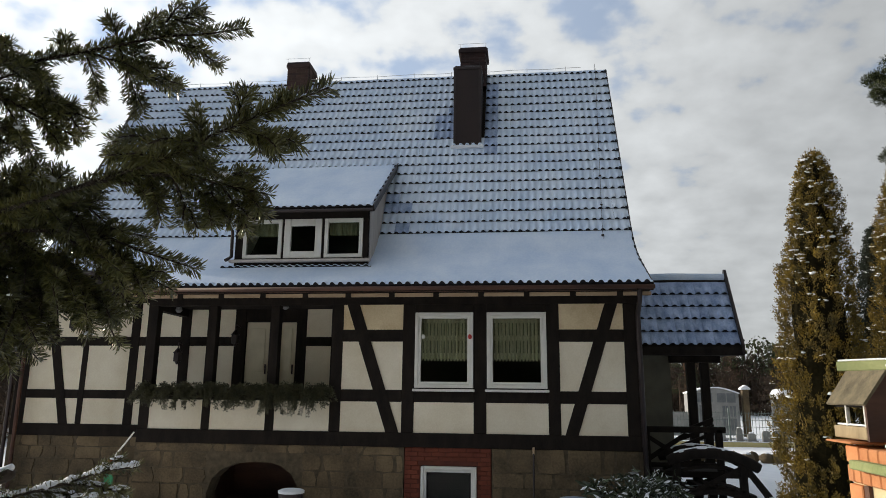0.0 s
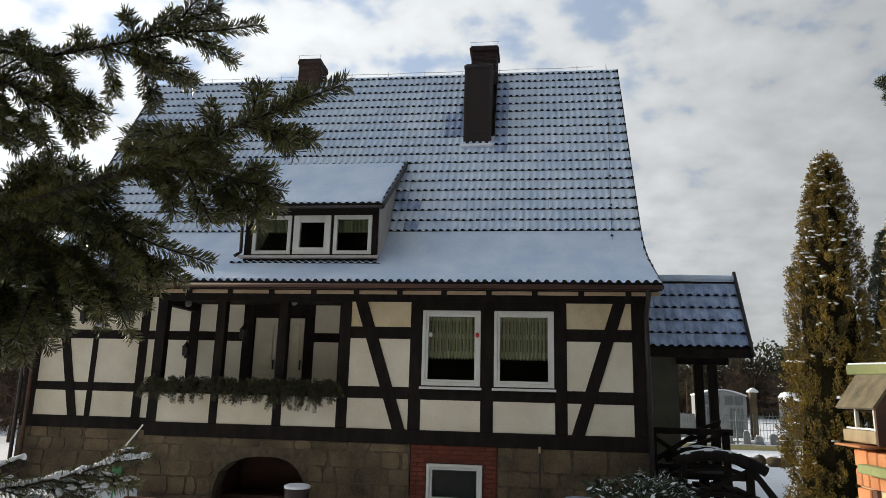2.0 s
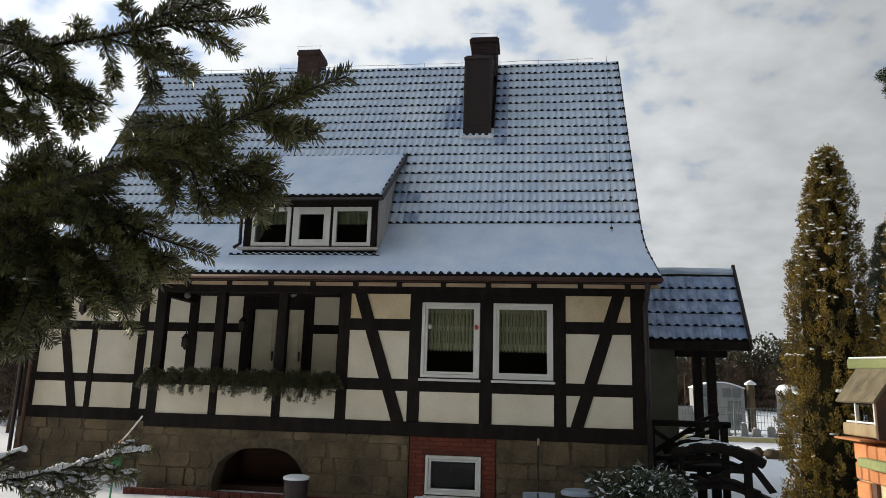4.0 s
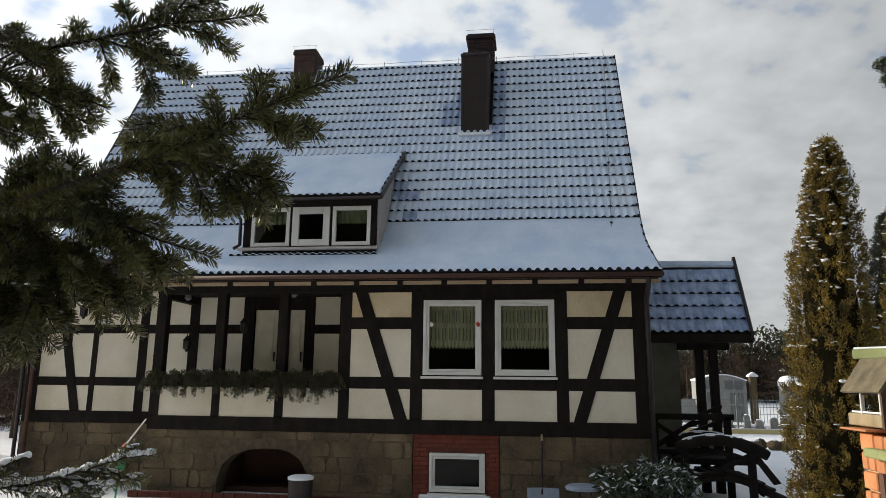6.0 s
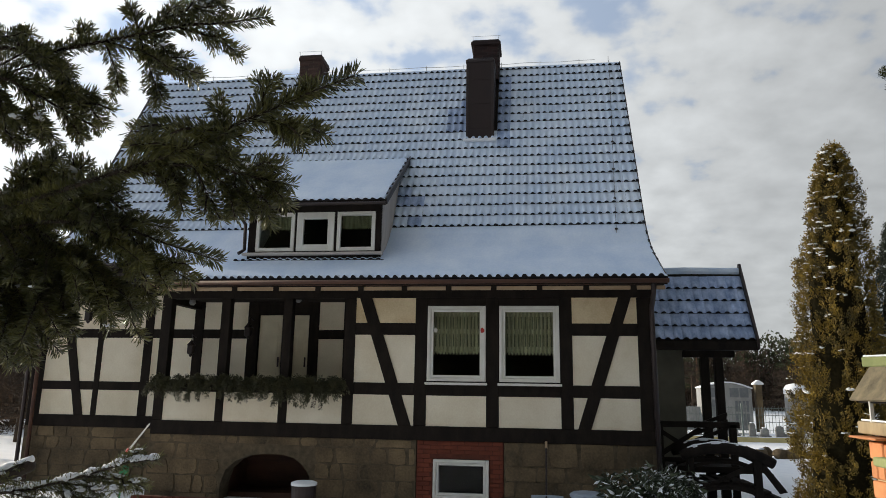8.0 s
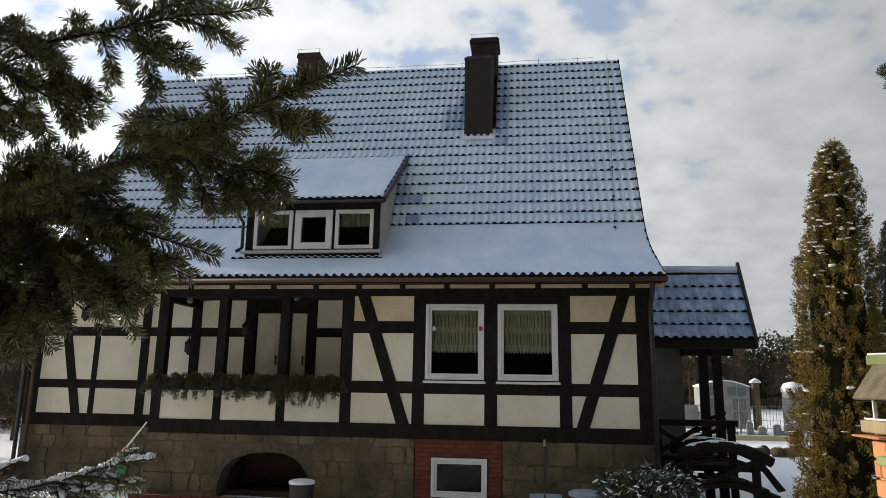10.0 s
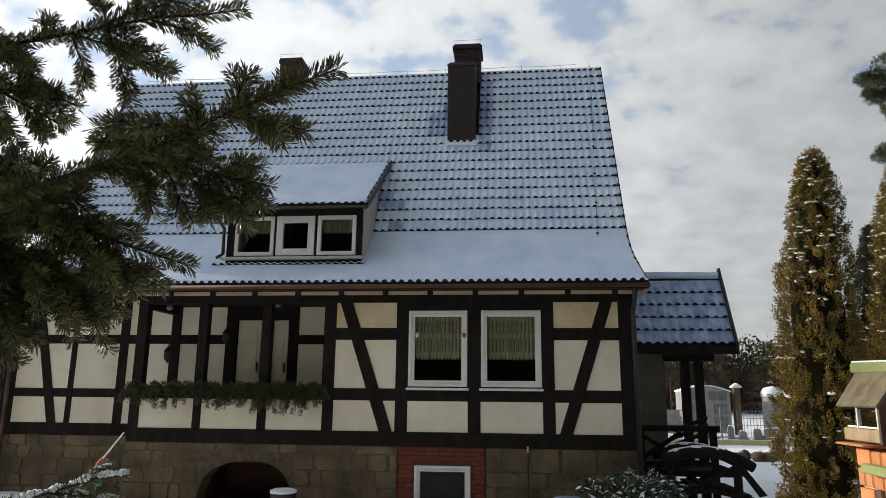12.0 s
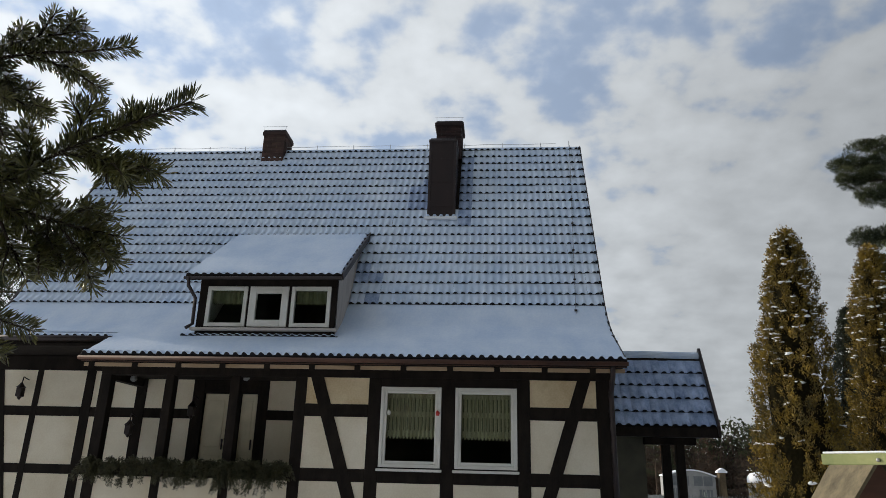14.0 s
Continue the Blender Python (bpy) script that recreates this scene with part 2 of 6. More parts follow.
# ---- mesh helpers ----
def box(bm, x0, x1, y0, y1, z0, z1, bevel=0.0, turn=None):
    vs = [bm.verts.new((x, y, z)) for x in (x0, x1) for y in (y0, y1) for z in (z0, z1)]
    fs = [bm.faces.new([vs[i] for i in f]) for f in ((0, 1, 3, 2), (4, 6, 7, 5), (0, 4, 5, 1), (2, 3, 7, 6), (0, 2, 6, 4), (1, 5, 7, 3))]
    if turn is not None:
        bmesh.ops.transform(bm, matrix=turn, verts=vs)
    if bevel:
        es = list({e for f in fs for e in f.edges})
        bmesh.ops.bevel(bm, geom=es, offset=bevel, segments=1, affect="EDGES")
    return bm


def tube(bm, pts, radii, sides=8, cap=True):
    """A tube through pts with a radius at each."""
    pts = [Vector(p) for p in pts]
    rings = []
    for i, p in enumerate(pts):
        d = (pts[min(i + 1, len(pts) - 1)] - pts[max(i - 1, 0)]).normalized()
        a = d.orthogonal().normalized() if i == 0 else (a - d * a.dot(d)).normalized()
        b = d.cross(a)
        r = radii[i] if hasattr(radii, "__len__") else radii
        rings.append([bm.verts.new(p + (a * math.cos(k * math.tau / sides) + b * math.sin(k * math.tau / sides)) * r) for k in range(sides)])
    for r0, r1 in zip(rings, rings[1:]):
        for k in range(sides):
            bm.faces.new((r0[k], r0[(k + 1) % sides], r1[(k + 1) % sides], r1[k]))
    if cap:
        bm.faces.new(rings[0][::-1]); bm.faces.new(rings[-1])
    return bm


def blob(bm, c, rx, ry, rz, seed=0, sub=2, rough=0.25):
    """A lump with an uneven skin."""
    got = bmesh.ops.create_icosphere(bm, subdivisions=sub, radius=1.0)
    for v in got["verts"]:
        k = 1 + rough * noise.noise(v.co * 1.7 + Vector((seed * 3.1, seed, 0)))
        v.co = Vector((c[0] + v.co.x * rx * k, c[1] + v.co.y * ry * k, c[2] + v.co.z * rz * k))
    return bm


def link(name, bm, mat, parent=None, label="", smooth=False, mats=None):
    me = bpy.data.meshes.new(name)
    bm.normal_update()
    bmesh.ops.recalc_face_normals(bm, faces=bm.faces)
    bm.to_mesh(me)
    bm.free()
    for m in mats or [mat]:
        me.materials.append(m)
    if smooth:
        me.shade_smooth()
    ob = new(name, me)
    if parent:
        ob.parent = parent
    if label:
        ob["label"] = label
    return ob


def part(name, bm, mat, parent, label="", smooth=False):
    return link(name, bm, mat, parent, label, smooth)


def thing(name, label, category, at=(0, 0, 0), group="", kind=""):
    return tagged(new(name), label, category, group, kind)


def boxpart(name, dims, mat, parent, bevel=0.006, label="", turn=None):
    return part(name, box(bmesh.new(), *dims, bevel, turn), mat, parent, label)


def prism_xz(bm, pts, y0, y1):
    """A slab with an outline in x, z."""
    f = [bm.verts.new((x, y0, z)) for x, z in pts]
    b = [bm.verts.new((x, y1, z)) for x, z in pts]
    bm.faces.new(f); bm.faces.new(b[::-1])
    for i in range(len(pts)):
        j = (i + 1) % len(pts)
        bm.faces.new((f[i], b[i], b[j], f[j]))
    return bm


def prism_yz(bm, pts, x0, x1):
    f = [bm.verts.new((x0, y, z)) for y, z in pts]
    b = [bm.verts.new((x1, y, z)) for y, z in pts]
    bm.faces.new(f); bm.faces.new(b[::-1])
    for i in range(len(pts)):
        j = (i + 1) % len(pts)
        bm.faces.new((f[i], b[i], b[j], f[j]))
    return bm


# ---- ground ----
bm = bmesh.new()
N = 90
grid = []
def ground_z(x, y):
    near = max(0.0, min(1.0, (-2.5 - y) / 6.0))
    far = max(0.0, min(1.0, (y - 28.0) / 40.0))
    return 0.10 + 0.45 * near * near * (3 - 2 * near) + 1.2 * far + 0.05 * noise.noise(Vector((x * 0.5, y * 0.5, 0)))
for i in range(N + 1):
    a = (i / N * 2 - 1)
    x = a * 30 + 1500 * max(0, abs(a) - 0.8) ** 2 * 10 * (1 if a > 0 else -1)
    row = []
    for j in range(N + 1):
        b = (j / N * 2 - 1)
        y = b * 40 + 1500 * max(0, abs(b) - 0.8) ** 2 * 10 * (1 if b > 0 else -1)
        row.append(bm.verts.new((x, y, ground_z(x, y))))
    grid.append(row)
for i in range(N):
    for j in range(N):
        bm.faces.new((grid[i][j], grid[i + 1][j], grid[i + 1][j + 1], grid[i][j + 1]))
ground = tagged(link("ground", bm, SNOW, smooth=True), "thin fresh snow over the garden ground", "ground", kind="structure")

# ---- the house ----
D = 1.4            # how far the older wall stands back
SILL0, SILL1, R1A, R1B, R2A, R2B, TOP0, TOP1 = 1.25, 1.495, 2.03, 2.245, 3.115, 3.335, 3.80, 4.02
house = thing("house", "half-timbered house, cream plaster and dark beams, snowy tiled roof", "house")

# stone base
ARCH = [(-6.80, 0.0), (-6.79, 0.38), (-6.70, 0.64), (-6.52, 0.80), (-6.27, 0.90), (-5.95, 0.935), (-5.62, 0.93), (-5.40, 0.87), (-5.22, 0.74), (-5.10, 0.55), (-5.055, 0.30), (-5.05, 0.0)]
def stones(x0, x1, y, z0, z1, skip, seed):
    """Uneven courses of field stones, proud of the mortar."""
    rnd = random.Random(seed)
    outline = [(x0, z0 - 0.3)] + ([(ARCH[0][0], z0 - 0.3)] + ARCH + [(ARCH[-1][0], z0 - 0.3)] if skip else []) + [(x1, z0 - 0.3), (x1, z1), (x0, z1)]
    wall = part("stone_base", prism_xz(bmesh.new(), outline, y + 0.014, y + 0.4), MORTAR, house, "mortar bed of the field stone base")
    z = z0
    while z < z1 - 0.08:
        h = min(rnd.uniform(0.20, 0.34), z1 - z)
        if z1 - z - h < 0.1:
            h = z1 - z
        x = x0 + rnd.uniform(-0.2, 0)
        while x < x1:
            w = rnd.uniform(0.22, 0.70)
            a, b = max(x, x0), min(x + w, x1)
            for p, q, t in skip:
                if z < t:
                    a, b = (a, min(b, p)) if (a + b) / 2 < (p + q) / 2 else (max(a, q), b)
            if b - a > 0.1:
                bm = bmesh.new()
                j = lambda: rnd.uniform(0.002, 0.032)
                pts = [(a + j() * 2, z + j()), ((a + b) / 2, z + j() * 0.6), (b - j() * 2, z + j()), (b - j(), z + h / 2 + rnd.uniform(-.03, .03)), (b - j() * 2, z + h - j()), ((a + b) / 2 + rnd.uniform(-.05, .05), z + h - j() * 0.5), (a + j() * 2, z + h - j()), (a + j(), z + h / 2)]
                prism_xz(bm, pts, y + rnd.uniform(-0.006, 0.012), y + 0.05)
                c = bm.faces[:] and [f for f in bm.faces if f.calc_center_median().y < y + 0.02][:1]
                bmesh.ops.inset_region(bm, faces=c, thickness=0.035, depth=0.004)
                part("stone", bm, STONE, wall)
            x += w
        z += h
    return wall


base1 = stones(-8.25, -3.16, 0, 0.0, SILL0, [(-6.82, -5.03, 0.93)], 1)
stones(-1.60, 1.03, 0, 0.0, SILL0, [], 2)
stones(-11.95, -8.25, D, 0.0, SILL0, [], 3)
# added lining; its dark brown stands for shade within the arch
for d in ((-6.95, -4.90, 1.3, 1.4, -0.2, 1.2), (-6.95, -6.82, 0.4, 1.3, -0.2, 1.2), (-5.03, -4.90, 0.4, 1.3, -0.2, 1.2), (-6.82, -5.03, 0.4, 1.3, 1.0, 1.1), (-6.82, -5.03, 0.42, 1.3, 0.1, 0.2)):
    boxpart("cellar_niche", d, BROWN, house, 0, "added lining, coloured dark as the shade inside the low-arched cellar opening")
# brick surround of the cellar window
bm = bmesh.new()
for d in ((-3.15, -2.86, 0.0, SILL0), (-1.855, -1.61, 0.0, SILL0), (-2.86, -1.855, 0.94, SILL0), (-2.86, -1.855, 0.0, 0.22)):
    box(bm, d[0], d[1], 0.03, 0.3, d[2], d[3])
bw = part("brick_surround", bm, BRICKJOINT, house, "mortar of the red brick window surround")
# box added behind the pane, near-black so the cellar looks unlit
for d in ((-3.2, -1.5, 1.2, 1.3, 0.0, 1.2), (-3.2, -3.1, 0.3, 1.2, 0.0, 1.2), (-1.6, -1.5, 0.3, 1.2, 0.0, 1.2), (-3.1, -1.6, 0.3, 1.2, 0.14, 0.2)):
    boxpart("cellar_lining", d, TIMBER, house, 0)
boxpart("base_return", (-8.25, -8.05, 0.4, 1.4, -0.2, 1.25), MORTAR, house, 0)
bmesh_brick = {}
def brick_mesh(w, d, h, name=""):
    key = (name, round(w, 3), round(d, 3), round(h, 3))
    if key not in bmesh_brick:
        me = bpy.data.meshes.new("brick")
        b = box(bmesh.new(), 0, w, 0, d, 0, h, 0.005)
        b.normal_update(); b.to_mesh(me); b.free()
        bmesh_brick[key] = me
    return bmesh_brick[key]
def brick(parent, x, y, z, w, d, h, mat, rz=0.0, name="brick"):
    me = brick_mesh(w, d, h, mat.name)
    if not me.materials:
        me.materials.append(mat)
    ob = new(name, me)
    ob.parent = parent
    ob.matrix_local = pose(x, y, z, 0, 0, rz)
    return ob
rnd = random.Random(7)
for k in range(16):
    z = 0.02 + k * 0.077
    if z > SILL0 - 0.07:
        break
    x = -3.15 - (0.12 if k % 2 else 0)
    while x < -1.62:
        a, b = max(x, -3.145), min(x + 0.24, -1.615)
        inside = z < 0.95 and a > -2.98 and b < -1.74
        crossing = z < 0.95 and not inside and b > -2.87 and a < -1.85
        if crossing:
            if a < -2.87:
                b = -2.875
            else:
                a = -1.845
        if not inside and b - a > 0.05:
            brick(bw, a + 0.005, 0.018 + rnd.uniform(-.004, .004), z, b - a - 0.009, 0.08, 0.068, BRICK)
        x += 0.245


def window(name, x0, x1, z0, z1, y, parent, label, sashes=1, frame_w=0.11, curtain=0.0, sill=True, mid=0.0):
    """A white casement with a sash frame, pane, and a lace curtain hung inside it."""
    bm = bmesh.new()
    f = frame_w * 0.55
    for a in ((x0, x0 + f, z0, z1), (x1 - f, x1, z0, z1), (x0 + f, x1 - f, z0, z0 + f), (x0 + f, x1 - f, z1 - f, z1)):
        box(bm, a[0], a[1], y, y + 0.09, a[2], a[3], 0.006)
    w = part(name, bm, WHITE, parent, label)
    bm = bmesh.new()
    g = frame_w
    for a in ((x0 + f, x0 + g, z0 + f, z1 - f), (x1 - g, x1 - f, z0 + f, z1 - f), (x0 + g, x1 - g, z0 + f, z0 + g), (x0 + g, x1 - g, z1 - g, z1 - f)):
        box(bm, a[0], a[1], y + 0.018, y + 0.08, a[2], a[3], 0.006)
    part("sash", bm, WHITE, w)
    pane = boxpart("pane", (x0 + g - 0.01, x1 - g + 0.01, y + 0.045, y + 0.051, z0 + g - 0.01, z1 - g + 0.01), GLASS, w, 0)
    if sill:
        boxpart("window_sill", (x0 - 0.03, x1 + 0.03, y - 0.045, y + 0.06, z0 - 0.065, z0 - 0.02), WHITE, w, 0.008)
    if curtain:
        bm = bmesh.new()
        n = 72
        zt, zb = z1 - g + 0.03, z1 - g - curtain * (z1 - z0 - 2 * g)
        cols = []
        for i in range(n + 1):
            u = i / n
            x = x0 + g - 0.03 + u * (x1 - x0 - 2 * g + 0.06)
            yy = y + 0.15 + 0.016 * math.sin(u * math.tau * 13)
            drop = 0.065 * abs(math.sin(u * math.pi * 15))
            zs = [zt, zt - 0.1, (zt + zb) / 2 + 0.04, (zt + zb) / 2 - 0.05, zb + 0.12, zb - drop + 0.02]
            cols.append([bm.verts.new((x, yy + 0.004 * math.sin(i * 2.1 + k), z)) for k, z in enumerate(zs)])
        for a, b in zip(cols, cols[1:]):
            for k in range(5):
                bm.faces.new((a[k], b[k], b[k + 1], a[k + 1]))
        part("lace_curtain", bm, CURTAIN, w, "gathered pale green lace curtain", True)
        # openwork bands: narrow upright slots, seen darker
        bm = bmesh.new()
        for band, (q0, q1) in enumerate(((0.14, 0.44), (0.56, 0.86))):
            for i in range(13):
                u = (i + 0.5) / 13
                x = x0 + g + u * (x1 - x0 - 2 * g)
                box(bm, x - 0.008, x + 0.008, y + 0.118, y + 0.121, zt - q1 * (zt - zb), zt - q0 * (zt - zb), 0)
        part("lace_openwork", bm, OPENWORK, w, "darker openwork bands of the lace")
    return w


cellar_window = window("window", -2.85, -1.865, 0.27, 0.93, -0.02, house, "white cellar window in a brick surround", frame_w=0.10)
boxpart("cellar_sill", (-3.02, -1.77, -0.10, 0.05, 0.17, 0.225), SNOW, house, 0.012, "snow on the cellar window sill")
w_l = window("window", -2.995, -1.925, 2.285, 3.65, -0.015, house, "white casement with a lace curtain", curtain=0.64)
w_r = window("window", -1.68, -0.605, 2.285, 3.65, -0.015, house, "white casement with a lace curtain", curtain=0.64)

for x, mat, lab in ((-1.985, REDPAINT, "small red ornament hung on the sash"), (-2.84, WHITE, "small pale ornament hung on the sash")):
    bm = bmesh.new(); blob(bm, (x, -0.035, 3.20), 0.034, 0.020, 0.045, 3, 2, 0.4); part("sash_ornament", bm, mat, w_l, lab, True)
for z in (2.62, 2.80):
    boxpart("window_handle", (-1.60, -1.575, -0.03, -0.005, z, z + 0.07), WHITE, w_r, 0.004)

# timbers of the projecting front
def beam(x0, x1, z0, z1, y=0.0, deep=0.17):
    return boxpart("beam", (x0, x1, y, y + deep, z0, z1), TIMBER, house, 0.008)
def brace(xt, xb, zt, zb, w, y=0.0):
    bm = prism_xz(bmesh.new(), [(xt, zt), (xt + w, zt), (xb + w, zb), (xb, zb)], y - 0.004, y + 0.10)
    return part("brace", bm, TIMBER, house)
def panel(x0, x1, z0, z1, y=0.0, mat=None):
    return boxpart("plaster_panel", (x0 - 0.02, x1 + 0.02, y + 0.014, y + 0.155, z0 - 0.02, z1 + 0.02), mat or PLASTER, house, 0.01)

beam(-8.24, 1.04, SILL0 - 0.005, SILL1, -0.012, 0.22)
beam(-8.24, 1.04, TOP0, TOP1, -0.008, 0.22)
for x0, x1 in ((-8.04, -7.00), (-6.84, -5.77), (-5.60, -4.56), (-4.355, -3.225), (-3.0, -1.918), (-1.69, -0.596), (-0.380, 0.758)):
    panel(x0, x1, SILL1, R1A)
    beam(x0, x1, R1A, R1B, 0.002)
for x0, x1 in ((-4.355, -3.225), (-0.380, 0.758)):
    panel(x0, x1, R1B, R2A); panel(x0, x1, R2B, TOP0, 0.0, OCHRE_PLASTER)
    beam(x0, x1, R2A, R2B, 0.002)
for x0, x1 in ((-3.0, -1.918), (-1.69, -0.596)):
    beam(x0, x1, 3.65, TOP0, 0.002)
    beam(x0, x1, R1B, 2.285, 0.004, 0.1)
for x0, x1 in ((-8.24, -8.04), (-7.00, -6.84), (-5.77, -5.60), (-4.56, -4.355), (-3.225, -3.0), (-1.918, -1.69), (-0.596, -0.380), (0.758, 1.03)):
    beam(x0, x1, SILL1, TOP0)
brace(-4.29, -3.505, TOP0, SILL1, 0.235)
brace(0.44, -0.312, TOP0, SILL1, 0.225)

# timbers of the older wall, which stands back and also closes the loggia
beam(-11.95, -4.5, SILL0, SILL1, D)
beam(-11.95, -4.5, 4.05, 4.35, D)
posts = [(-11.95, -11.66), (-10.47, -10.34), (-9.40, -9.20), (-8.95, -8.76), (-8.28, -8.06), (-7.69, -7.43), (-7.08, -6.84), (-6.31, -6.07), (-5.73, -5.51), (-4.98, -4.60)]
for a, b in posts:
    beam(a, b, SILL1, 4.05, D)
for (a0, a1), (b0, b1) in zip(posts, posts[1:]):
    if a1 in (-6.84, -6.07):
        continue
    zs = [(SILL1, 2.02), (2.20, 3.13), (3.32, 4.05)]
    for z0, z1 in zs:
        panel(a1, b0, z0, z1, D)
    beam(a1, b0, 2.02, 2.20, D + 0.002)
    beam(a1, b0, 3.13, 3.32, D + 0.002)
brace(-11.42, -10.84, 4.05, SILL1, 0.20, D)
for x0, x1 in ((-6.82, -6.32), (-6.06, -5.74)):
    d = boxpart("door", (x0, x1, D + 0.03, D + 0.08, 1.50, 3.63), DOORPAINT, house, 0.01, "cream painted panelled loggia door")
    for z0, z1 in ((1.65, 2.45), (2.6, 3.5)):
        boxpart("door_panel", (x0 + 0.08, x1 - 0.08, D + 0.018, D + 0.032, z0, z1), DOORPAINT, d, 0.01)
    boxpart("door_handle", (x1 - 0.06, x1 - 0.03, D - 0.01, D + 0.02, 2.55, 2.75), METAL, d, 0.005)
    beam(x0 - 0.02, x1 + 0.02, 3.64, 4.05, D + 0.004)
# loggia floor, ceiling and end walls
boxpart("loggia_floor", (-8.2, -4.4, 0.16, D + 0.2, 1.25, 1.40), TIMBER, house)
boxpart("loggia_ceiling", (-8.24, -4.4, 0.10, D + 0.2, 3.90, 3.98), TIMBER, house)
boxpart("loggia_end_wall", (-4.50, -4.40, 0.17, D, 1.3, 4.0), PLASTER, house)
boxpart("loggia_beam", (-8.3, -8.14, 0.1, D, 3.74, 3.92), TIMBER, house)
for x, y in ((-8.02, 0.75), (-5.62, 0.35)):
    bm = bmesh.new(); tube(bm, [(x, y, 3.90), (x, y, 3.80), (x, y, 3.76)], [0.05, 0.07, 0.03], 10); part("spot_lamp", bm, FARWHITE, house, "small pale ceiling spot lamp, off")
# shell of the house behind the fronts
RY, RZ = 4.20, 10.46
boxpart("gable_wall", (0.93, 1.03, 0.18, 8.2, 0.0, 4.3), PLASTER, house, 0)
boxpart("gable_wall", (-11.95, -11.85, D + 0.2, 8.2, 0.0, 4.6), PLASTER, house, 0)
boxpart("rear_wall", (-11.95, 1.03, 8.2, 8.4, 0.0, 4.6), PLASTER, house, 0)
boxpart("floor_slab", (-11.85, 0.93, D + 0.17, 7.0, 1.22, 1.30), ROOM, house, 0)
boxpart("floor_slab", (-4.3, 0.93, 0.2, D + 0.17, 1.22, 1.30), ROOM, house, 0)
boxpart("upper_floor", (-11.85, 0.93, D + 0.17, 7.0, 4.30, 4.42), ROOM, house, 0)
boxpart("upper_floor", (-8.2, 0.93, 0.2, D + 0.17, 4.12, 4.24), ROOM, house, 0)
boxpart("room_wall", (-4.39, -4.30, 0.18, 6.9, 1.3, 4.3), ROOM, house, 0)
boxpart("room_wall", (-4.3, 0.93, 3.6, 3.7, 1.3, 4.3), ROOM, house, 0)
for x in (-11.40, 1.0):
    bm = prism_yz(bmesh.new(), [(0.95 if x > 0 else 1.5, 4.5), (1.95, 5.9), (RY, RZ - 0.35), (6.45, 5.9), (8.1, 4.5)], x - 0.05, x + 0.04)
    part("gable", bm, TIMBER, house, "dark boarded gable")

# ---- roof ----
PROFILE = [(-0.60, 4.07), (0.0, 4.40), (0.5, 4.675), (0.9, 4.93), (1.2, 5.22), (1.45, 5.55), (RY, RZ)]
def along(profile, s):
    """The point (y, z) and the way up at s metres above the eave."""
    for (y0, z0), (y1, z1) in zip(profile, profile[1:]):
        d = math.hypot(y1 - y0, z1 - z0)
        if s <= d or (y1, z1) == profile[-1]:
            return y0 + (y1 - y0) * s / d, z0 + (z1 - z0) * s / d, (y1 - y0) / d, (z1 - z0) / d
        s -= d
def length(profile):
    return sum(math.hypot(b[0] - a[0], b[1] - a[1]) for a, b in zip(profile, profile[1:]))


def tile_data(w, gauge, waves, lip, thick):
    """A wavy tile under snow: a dark scalloped front lip, snow above."""
    n = 10 * waves
    vs, fs, ms = [], [], []
    for i in range(n + 1):
        u = i / n
        ph = (u * waves) % 1.0
        wave = max(0.0, math.sin(ph * math.pi / 0.64)) ** 0.6 if ph < 0.64 else 0.0
        h = thick + lip * wave
        vs += [(u * w, 0.0, -0.006), (u * w, 0.004, h * 0.9), (u * w, 0.03, h + 0.005), (u * w, gauge * 0.5, 0.22 * h + 0.002), (u * w, gauge + 0.012, -0.004)]
    for i in range(n):
        a, b = i * 5, i * 5 + 5
        for k in range(4):
            fs.append((a + k, b + k, b + k + 1, a + k + 1))
            ms.append(0 if k == 0 else 1)
    return vs, fs, ms

def tile_mesh(name, data, mats):
    me = bpy.data.meshes.new(name)
    me.from_pydata(data[0], [], data[1])
    for m in mats:
        me.materials.append(m)
    me.polygons.foreach_set("material_index", data[2])
    me.polygons.foreach_set("use_smooth", [m == 1 for m in data[2]])
    return me

class Pile:
    """Collects many copies of small meshes into one."""
    def __init__(self):
        self.v, self.f, self.m, self.n = [], [], [], 0
    def add(self, data, mat4):
        a = np.array(data[0]) @ np.array(mat4.to_3x3()).T + np.array(mat4.translation)
        self.v.append(a)
        self.f += [tuple(k + self.n for k in f) for f in data[1]]
        self.m += data[2]
        self.n += len(a)
    def done(self, name, mats, parent, label="", smooth=False):
        me = bpy.data.meshes.new(name)
        me.from_pydata(np.concatenate(self.v).tolist(), [], self.f)
        for m in mats:
            me.materials.append(m)
        me.polygons.foreach_set("material_index", self.m)
        if smooth:
            me.shade_smooth()
        else:
            me.polygons.foreach_set("use_smooth", [m == 1 for m in self.m])
        ob = new(name, me)
        ob.parent = parent
        tagged(ob, label, kind="stuff")
        return ob

def frame_at(x, y, z, dy, dz):
    m = Matrix(((1, 0, 0, x), (0, dy, -dz, y), (0, dz, dy, z), (0, 0, 0, 1)))
    return m

def roof_deck(profile, x0, x1, name, under=0.05, s0=0.0):
    """The closed slab under the tiles."""
    bm = bmesh.new()
    L = length(profile)
    pts = [(y, z) for y, z, _, _ in (along(profile, s0 + (L - s0) * k / 24) for k in range(25))]
    top = [(y, z - 0.012) for y, z in pts]
    low = [(y + 0.03, z - 0.012 - under) for y, z in pts][::-1]
    prism_yz(bm, top + low, x0, x1)
    return bm

DY = 0.35          # plane of the dormer windows
XL, XM, XR = -11.42, -8.32, 1.20
